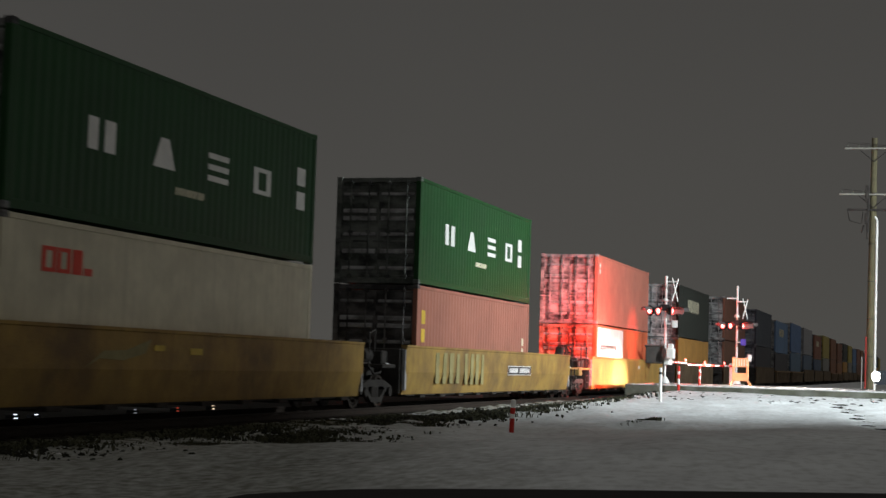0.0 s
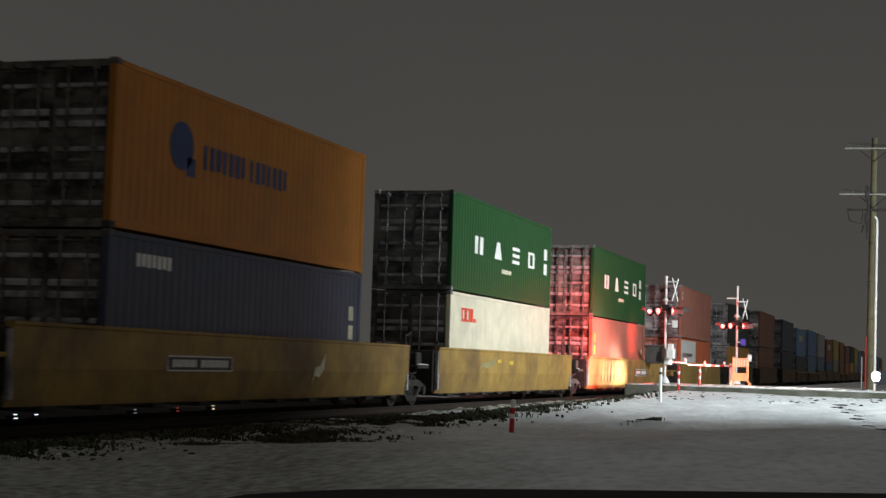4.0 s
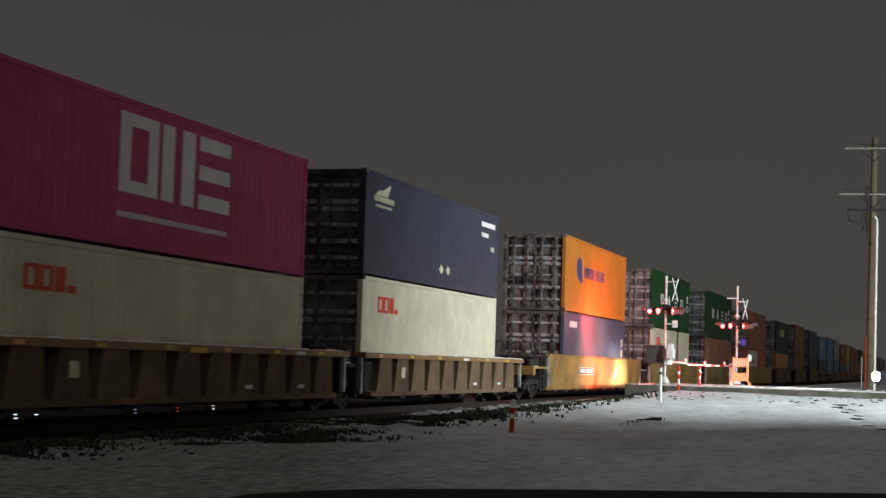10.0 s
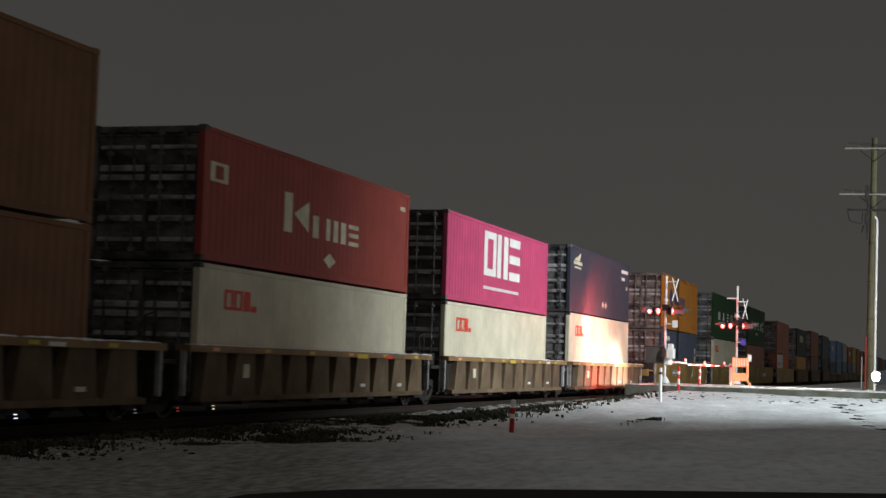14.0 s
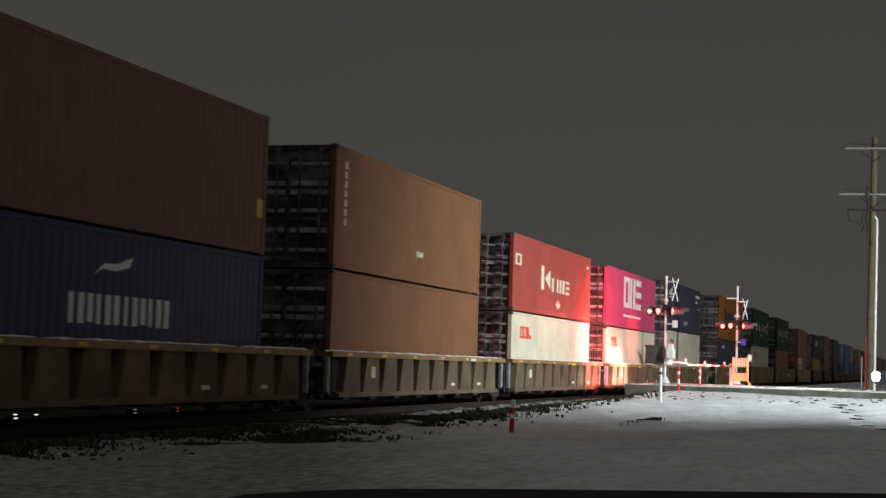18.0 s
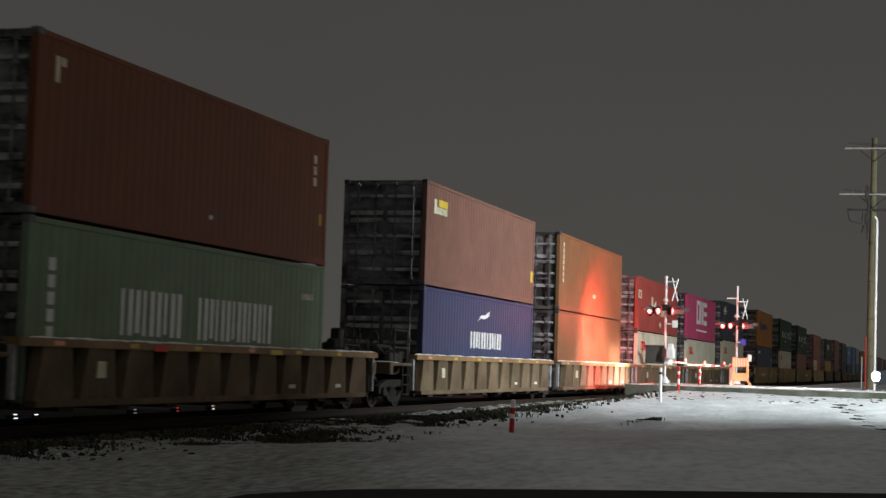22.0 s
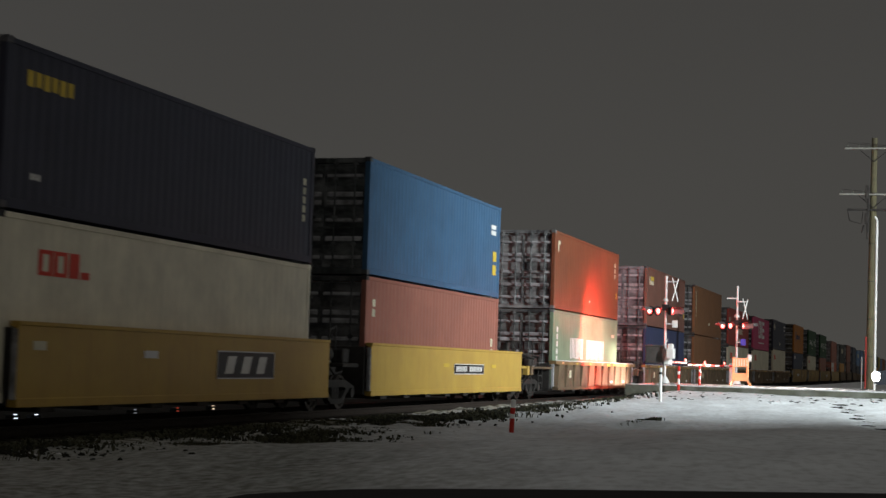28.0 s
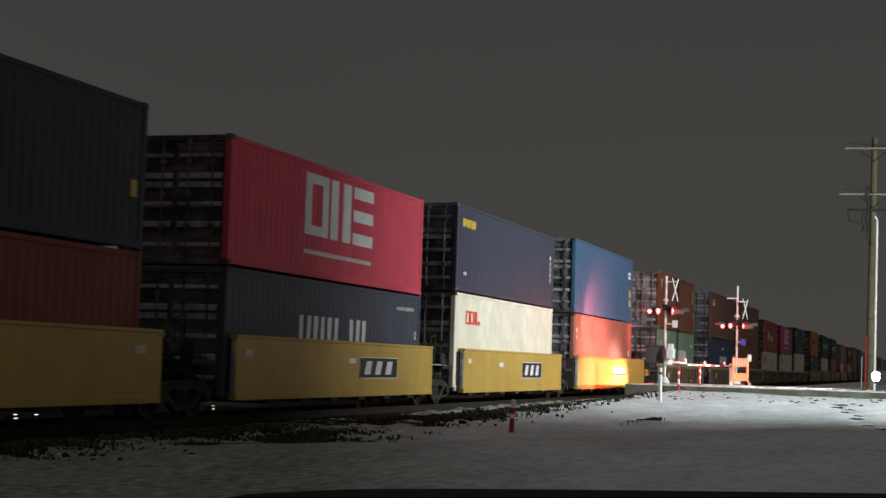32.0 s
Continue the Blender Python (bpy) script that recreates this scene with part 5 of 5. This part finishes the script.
# ---------------------------------------------------------------- waiting car
def waiting_car():
    """A small dark car that faces +y; its nose is at the origin's y."""
    car = thing("waiting_car", pose(66.75, 2.14, 0.6), "dark car waiting at the crossing with headlights on", "car")
    side = [(0.02, 0.32), (0.0, 0.55), (-0.05, 0.78), (-1.05, 0.98), (-1.75, 1.42), (-3.1, 1.46), (-3.95, 1.02), (-4.3, 0.95), (-4.38, 0.45), (-4.3, 0.28), (-0.1, 0.24)]
    bm = bmesh.new()
    rows = []
    for xx, k in ((-0.86, 0.97), (-0.80, 1.0), (0.80, 1.0), (0.86, 0.97)):
        rows.append([bm.verts.new((xx * (0.82 if z > 1.1 else 1.0), y, 0.3 + (z - 0.3) * k)) for y, z in side])
    n = len(side)
    for a, b in zip(rows, rows[1:]):
        for k in range(n):
            bm.faces.new((a[k], a[(k + 1) % n], b[(k + 1) % n], b[k]))
    bm.faces.new(rows[0][::-1]), bm.faces.new(rows[-1])
    bmesh.ops.recalc_face_normals(bm, faces=bm.faces)
    part("body", bm, CAR_PAINT, car)
    part("windscreen", boxes((-0.60, 0.60, -0.41, 0.41, -0.008, 0.008)), CAR_GLASS, car, at=pose(0, -1.395, 1.215, 32.2))
    for s in (-1, 1):
        b = boxes((-0.005, 0.005, -2.9, -1.75, 1.04, 1.38), bevel=0.002)
        part("side_window", b, CAR_GLASS, car, at=(s * 0.715, 0, 0))
        hl = part("headlight", lathe([(0.02, 0.18), (0.12, 0.15), (0.19, 0.07), (0.21, -0.03), (0.17, -0.14), (0.05, -0.18)], 20, "Y"), HEAD_LENS, car, "lit headlight", at=(s * 0.76, -0.03, 0.58))
        part("bezel", boxes((-0.2, 0.2, -0.24, -0.15, -0.2, 0.2), bevel=0.02), BLACK_PAINT, hl)
        part("mirror", boxes((s * 0.88 - 0.09, s * 0.88 + 0.09, -1.6, -1.5, 1.0, 1.13), bevel=0.03), CAR_PAINT, car)
        for y in (-0.85, -3.45):
            w = part("wheel", lathe([(0.18, -0.1), (0.29, -0.1), (0.32, -0.06), (0.32, 0.06), (0.29, 0.1), (0.18, 0.1)], 22, "X"), TYRE, car, at=(s * 0.79, y, 0.32))
            part("rim", lathe([(0.02, -0.09), (0.17, -0.09), (0.19, -0.07), (0.19, 0.07), (0.17, 0.09), (0.02, 0.09)], 16, "X"), GALV, w)
    part("grille", boxes((-0.42, 0.42, -0.01, 0.03, 0.36, 0.48), bevel=0.01), BLACK_PAINT, car)
    part("bumper", boxes((-0.84, 0.84, -0.1, 0.05, 0.26, 0.36), bevel=0.03), BLACK_PAINT, car)
    part("bonnet_seam", boxes((-0.7, 0.7, -0.12, -0.10, 0.805, 0.815)), BLACK_PAINT, car)


waiting_car()


# ---------------------------------------------------------------- the parked car that holds the camera
def parked_car():
    car = thing("parked_car", pose(0, -0.1, -0.446, -2, 0, 5), "dark parked car whose bonnet edge shows before the snow", "car")
    hood = bmesh.new()
    rows = []
    for x, z, w in ((0.95, 1.46, 0.80), (1.35, 1.49, 0.80), (1.75, 1.499, 0.79), (2.05, 1.498, 0.77), (2.18, 1.483, 0.74), (2.27, 1.42, 0.70), (2.30, 1.28, 0.68)):
        rows.append([hood.verts.new((x - 0.10 * abs(v) ** 3, 0.10 + v * w, z - 0.03 * abs(v) ** 8)) for v in np.linspace(-1, 1, 13)])
    for a, b in zip(rows, rows[1:]):
        for k in range(12):
            hood.faces.new((a[k], b[k], b[k + 1], a[k + 1]))
    part("bonnet", hood, BONNET, car, "frost-dulled black bonnet")
    for s in (-1, 1):
        y0, y1 = sorted((0.10 + s * 0.66, 0.10 + s * 0.92))
        part("fender", boxes((0.9, 2.2, y0, y1, 0.75, 1.34), bevel=0.06), CAR_PAINT, car)
        part("headlight", boxes((2.18, 2.30, 0.10 + s * 0.7 - 0.17, 0.10 + s * 0.7 + 0.17, 0.82, 1.02), bevel=0.03), HEAD_LENS, car, "lit headlight")
        part("door", boxes((-1.9, 0.9, y0, y1, 0.35, 1.22), bevel=0.05), CAR_PAINT, car)
        part("roof_pillar", tubes(((0.75, 0.1 + s * 0.80, 1.2), (0.15, 0.1 + s * 0.64, 2.05), 0.04), ((-1.8, 0.1 + s * 0.80, 1.2), (-1.5, 0.1 + s * 0.64, 2.05), 0.05)), CAR_PAINT, car)
        for x in (1.5, -1.55):
            w = part("wheel", lathe([(0.2, -0.11), (0.32, -0.11), (0.36, -0.07), (0.36, 0.07), (0.32, 0.11), (0.2, 0.11)], 22, "Y"), TYRE, car, at=(x, 0.10 + s * 0.80, 0.36))
            part("rim", lathe([(0.02, -0.1), (0.19, -0.1), (0.21, -0.07), (0.21, 0.07), (0.19, 0.1), (0.02, 0.1)], 16, "Y"), GALV, w)
    part("grille", boxes((2.16, 2.24, -0.42, 0.62, 0.78, 1.20), bevel=0.03), BLACK_PAINT, car)
    part("bumper", boxes((2.05, 2.34, -0.78, 0.98, 0.42, 0.74), bevel=0.06), BLACK_PAINT, car)
    part("floor_pan", boxes((-2.1, 2.1, -0.70, 0.90, 0.30, 0.42), bevel=0.03), BLACK_PAINT, car)
    part("dashboard", boxes((0.55, 0.95, -0.66, 0.86, 1.1, 1.36), bevel=0.05), BLACK_PAINT, car)
    part("roof", boxes((-1.55, 0.2, -0.58, 0.78, 2.04, 2.09), bevel=0.02), CAR_PAINT, car)
    part("tail_panel", boxes((-2.2, -1.95, -0.78, 0.98, 0.4, 1.25), bevel=0.05), CAR_PAINT, car)


parked_car()
# ---------------------------------------------------------------- small glowing boxes added for rail glints, on the ties beyond the near rail
GLINT = glow("glint_glow", (0.75, 0.82, 1.0), 1.6)
GLINT_WARM = glow("glint_glow_warm", (1.0, 0.72, 0.5), 0.9)
GLINT_DIM = glow("glint_glow_dim", (0.8, 0.85, 1.0), 0.22)
GLINT_RED = glow("glint_glow_red", (1.0, 0.12, 0.06), 0.35)
for x, y, mat in ((25.77, 16.505, GLINT), (26.13, 16.275, GLINT), (30.4, 16.5, GLINT_DIM), (32.4, 16.5, GLINT_RED), (34.75, 16.735, GLINT_WARM)):
    ts = thing("glint_box", (x, y, -0.165), "small black box added to hold a glint under the train", "track sensor", "track sensors")
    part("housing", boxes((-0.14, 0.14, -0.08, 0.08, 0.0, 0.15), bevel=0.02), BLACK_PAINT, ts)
    part("indicator", boxes((-0.06, 0.06, -0.01, 0.01, -0.012, 0.012), bevel=0.004), mat, ts, "small glowing patch for a glint", at=(-0.02, -0.085, 0.07))
    part("lid_light", boxes((-0.06, 0.06, -0.01, 0.01, -0.008, 0.008), bevel=0.004), mat, ts, "small glowing patch for a glint", at=(-0.02, -0.075, 0.145))


# ---------------------------------------------------------------- spruce beyond the track
def spruce(at, height, radius, seed):
    rnd = random.Random(seed)
    ob = thing("spruce_tree", at, "dark snow-free spruce beyond the track", "tree")
    part("trunk", tubes(((0, 0, -0.3), (0, 0, height * 0.97), 0.16, 0.02), seg=10), BARK, ob)
    bm = bmesh.new()
    tiers = 27
    for t in range(tiers):
        f = t / (tiers - 1)
        z, r = height * (0.06 + 0.9 * f), radius * (1 - f) ** 0.85 + 0.12
        n = int(12 + 12 * (1 - f))
        for k in range(n):
            a, rr = math.tau * (k + rnd.random() * 0.7) / n, r * (0.72 + 0.4 * rnd.random())
            d, side = Vector((math.cos(a), math.sin(a), 0)), Vector((-math.sin(a), math.cos(a), 0))
            root = Vector((0, 0, z + rnd.uniform(-0.12, 0.12)))
            for q in range(5):
                u0, u1 = q / 5, (q + 1.5) / 5
                w = 0.34 * rr * (1 - 0.75 * q / 5) * 0.5 + 0.05
                p0 = root + d * rr * u0 + Vector((0, 0, -0.30 * rr * u0))
                p1 = root + d * rr * min(u1, 1.05) + Vector((0, 0, -0.30 * rr * u1 + (0.16 if q == 4 else 0)))
                for s in (-1, 1):
                    tip = p1 + side * s * w + Vector((0, 0, -0.13 - 0.1 * rnd.random()))
                    v = [bm.verts.new(c) for c in (p0, p0 + side * s * w * 0.4 + Vector((0, 0, -0.07)), tip, p1)]
                    bm.faces.new(v if s > 0 else v[::-1])
    part("crown", bm, NEEDLES, ob, "drooping dark green branches")


spruce(pose(62.0, 41.9, -0.35), 11.0, 3.2, 3)

# ---------------------------------------------------------------- small pieces of the ground
tie_mesh = cached(("tie",), lambda: boxes((-0.115, 0.115, -1.3, 1.3, -0.30, -0.165), bevel=0.012))
for k in range(110):
    part("tie", tie_mesh, TIE, bed, at=pose(16 + k * 0.52, TRACK_Y + random.uniform(-0.04, 0.04), random.uniform(-0.008, 0.008), 0, 0, random.uniform(-1.2, 1.2)))
rest = bmesh.new()
for k in range(320):
    xx = 16 + (k + 110) * 0.52 if k < 250 else 16 - (k - 249) * 0.52
    box(rest, xx - 0.115, xx + 0.115, TRACK_Y - 1.3, TRACK_Y + 1.3, -0.30, -0.165)
tagged(part("tie_row", rest, TIE, bed, "wooden ties further along the track"), kind="stuff")


def stones():
    """Loose ballast on the near shoulder and clods that stick out of the snow."""
    ico = bmesh.new()
    bmesh.ops.create_icosphere(ico, subdivisions=1, radius=1)
    base, tris = [v.co.copy() for v in ico.verts], [[v.index for v in f.verts] for f in ico.faces]
    ico.free()
    rnd = random.Random(11)
    for name, count, label in (("ballast_stones", 5200, "loose dark ballast stones along the track shoulder"), ("frozen_clods", 1900, "frozen clods and tufts poking through the snow")):
        verts, faces = [], []
        for k in range(count):
            x = 17.5 + 46 * rnd.random() ** 1.25 if name == "ballast_stones" else 30 + 27 * rnd.random()
            if name == "ballast_stones":
                y = TRACK_Y - 1.5 - abs(rnd.gauss(0, 1.15))
                z = -0.18 if y > TRACK_Y - 1.75 else max(-0.18 - (TRACK_Y - 1.75 - y) * 0.256, float(ground_z(x, y)))
                s = 0.025 + 0.035 * rnd.random()
            else:
                y = 11.6 - abs(rnd.gauss(0, 1.0))
                if k % 9 == 0:      # flat dark pieces laid in the footprints of the trodden track to darken them
                    q8 = rnd.randint(0, 8)
                    x, y = 50.3 - 1.85 * q8 + rnd.gauss(0, 0.24), 2.62 - 0.2 * q8 + 0.16 * (q8 % 2) + rnd.gauss(0, 0.09)
                elif k % 11 == 3:      # scattered below the road
                    x, y = rnd.uniform(50, 58.8), rnd.uniform(1.5, 10)
                z, s = float(ground_z(x, y)) + 0.03, (0.03 + 0.06 * rnd.random() ** 2) * (0.55 if k % 9 == 0 else 1)
            q = Euler((rnd.random() * 6, rnd.random() * 6, rnd.random() * 6)).to_matrix()
            sc = Vector((s, s * rnd.uniform(0.6, 1.2), s * rnd.uniform(0.5, 0.9)))
            if name == "frozen_clods" and (k % 9 == 0 or k % 11 == 3):
                q, sc = Euler((0, 0, rnd.uniform(-0.5, 0.5))).to_matrix(), Vector((s * 1.4, s * 2.4, s * 0.5)) * (0.8 if k % 9 == 0 else 0.45)
                z -= 0.02
            o = len(verts)
            verts += [q @ Vector((c.x * sc.x, c.y * sc.y, c.z * sc.z)) * rnd.uniform(0.85, 1.15) + Vector((x, y, z)) for c in base]
            faces += [[i + o for i in t] for t in tris]
        me = bpy.data.meshes.new(name)
        me.from_pydata(verts, [], faces)
        me.materials.append(None)
        tagged(part(name, me, STONE), label, "stones", kind="stuff")


def grass():
    """Stubble that sticks out of the thin snow between the field and the track: bent blades in tufts."""
    rnd = random.Random(5)
    verts, faces = [], []

    def tuft(x, y, n, tall, lift=0.02):
        z = float(ground_z(x, y)) + lift
        for k in range(n):
            a, h = rnd.random() * math.tau, tall * (0.5 + rnd.random())
            px, py = x + rnd.gauss(0, 0.06), y + rnd.gauss(0, 0.06)
            lean = h * rnd.uniform(0.6, 1.8)
            dx, dy, w = math.cos(a) * lean, math.sin(a) * lean, 0.008 + 0.012 * rnd.random()
            sx, sy = -math.sin(a) * w, math.cos(a) * w
            o = len(verts)
            verts.extend(((px - sx, py - sy, z - 0.05), (px + sx, py + sy, z - 0.05), (px + dx * 0.4 + sx, py + dy * 0.4 + sy, z + h * 0.6), (px + dx * 0.4 - sx, py + dy * 0.4 - sy, z + h * 0.6),
                          (px + dx, py + dy, z + h * 0.85)))
            faces.extend(((o, o + 1, o + 2, o + 3), (o + 3, o + 2, o + 4)))

    for k in range(2300):
        x = 21 + 29 * rnd.random() ** 1.5
        y = 10.9 - abs(rnd.gauss(0, 0.9)) + max(0, (x - 36) * 0.03)
        if y > 8.7 and noise.noise((x * 0.7, y * 0.9, 4)) > -0.1:
            tuft(x, y, rnd.randint(4, 8), 0.035 + 0.03 * min(1, max(0, (x - 22) / 8)))
    for k in range(1400):          # along the foot of the ballast
        x, y = 16.5 + 19 * rnd.random(), 12.2 - abs(rnd.gauss(0, 0.55))
        if noise.noise((x * 0.9, y * 1.2, 8)) > -0.15:
            tuft(x, y, rnd.randint(3, 7), 0.05 + 0.04 * rnd.random())
    for k in range(60):            # a low hummock out in the snow
        a = rnd.random() ** 0.7
        x, y = 34.7 + 1.1 * a + rnd.gauss(0, 0.15), 6.6 - 0.65 * a + rnd.gauss(0, 0.06)
        tuft(x, y, rnd.randint(2, 5), 0.02 + 0.02 * a * rnd.random(), 0.0 + 0.09 * a)
    me = bpy.data.meshes.new("grass")
    me.from_pydata(verts, [], faces)
    me.materials.append(None)
    tagged(part("grass", me, DRY_GRASS), "frozen olive grass stubble poking through thin snow", "grass", kind="stuff")


def snow_lumps():
    """Crusts of snow left on the ballast edge and between the clods."""
    ico = bmesh.new()
    bmesh.ops.create_icosphere(ico, subdivisions=1, radius=1)
    base, tris = [v.co.copy() for v in ico.verts], [[v.index for v in f.verts] for f in ico.faces]
    ico.free()
    rnd = random.Random(23)
    verts, faces = [], []
    for k in range(2600):
        x = 17 + 45 * rnd.random() ** 1.3
        y = 11.9 + rnd.gauss(0, 0.45) if x < 34 else 11.6 + rnd.gauss(0, 0.7)
        if noise.noise((x * 0.5, y * 0.8, 9)) < -0.12 or y > 12.75:
            continue
        if x < 31 and (y > 12.1 or k % 3):
            continue
        s = (0.02 + 0.06 * rnd.random() ** 2) * (0.5 if x < 31 else 1.0)
        z = max(float(ground_z(x, y)), -0.5 + 0.256 * (y - TRACK_Y + 3.0)) + 0.01
        o, a = len(verts), rnd.uniform(-0.6, 0.6)
        c0, s0 = math.cos(a), math.sin(a)
        w, d = s * rnd.uniform(0.8, 1.6), s * rnd.uniform(1.2, 2.6)
        verts += [(x + c.x * w * c0 - c.y * d * s0, y + c.x * w * s0 + c.y * d * c0, z + c.z * s * 0.45) for c in base]
        faces += [[i + o for i in t] for t in tris]
    me = bpy.data.meshes.new("snow_crusts")
    me.from_pydata(verts, [], faces)
    me.materials.append(None)
    tagged(part("snow_crusts", me, SNOW_PATCH), "small crusts of snow along the ballast edge", "snow", kind="stuff")


stones()
grass()
snow_lumps()

# ---------------------------------------------------------------- what moves
SPEED, GAIN = 5.6419, 0.00563
LAG = {0.0: -0.07, 6.0: 0.08, 9.0: 0.10, 13.0: -0.06, 19.0: 0.03, 23.0: -0.12, 28.0: 0.0, 30.0: 0.05, 32.0: 0.02}


def rolled(t):
    return SPEED * t + GAIN * t * t / 2


def motions():
    for ob in TRAIN:
        m = ob.matrix_basis.copy()
        walk(ob, [(t, Matrix.Translation((rolled(t) + d, 0, 0)) @ m) for t, d in LAG.items()])
    # the wheels of all trucks turn alike, so that those at the same end of a truck share one action
    for s, sets in WHEELSETS.items():
        first = sets[0]
        walk(first, [(k / 10, pose(0.89 * s, 0, 0.42, 0, math.degrees(rolled(k / 10) / 0.42) % 360, 0)) for k in range(321)])
        for w in sets[1:]:
            w.rotation_mode = "QUATERNION"
            keys = w.animation_data_create()
            keys.action = first.animation_data.action
            keys.action_slot = first.animation_data.action_slot


motions()
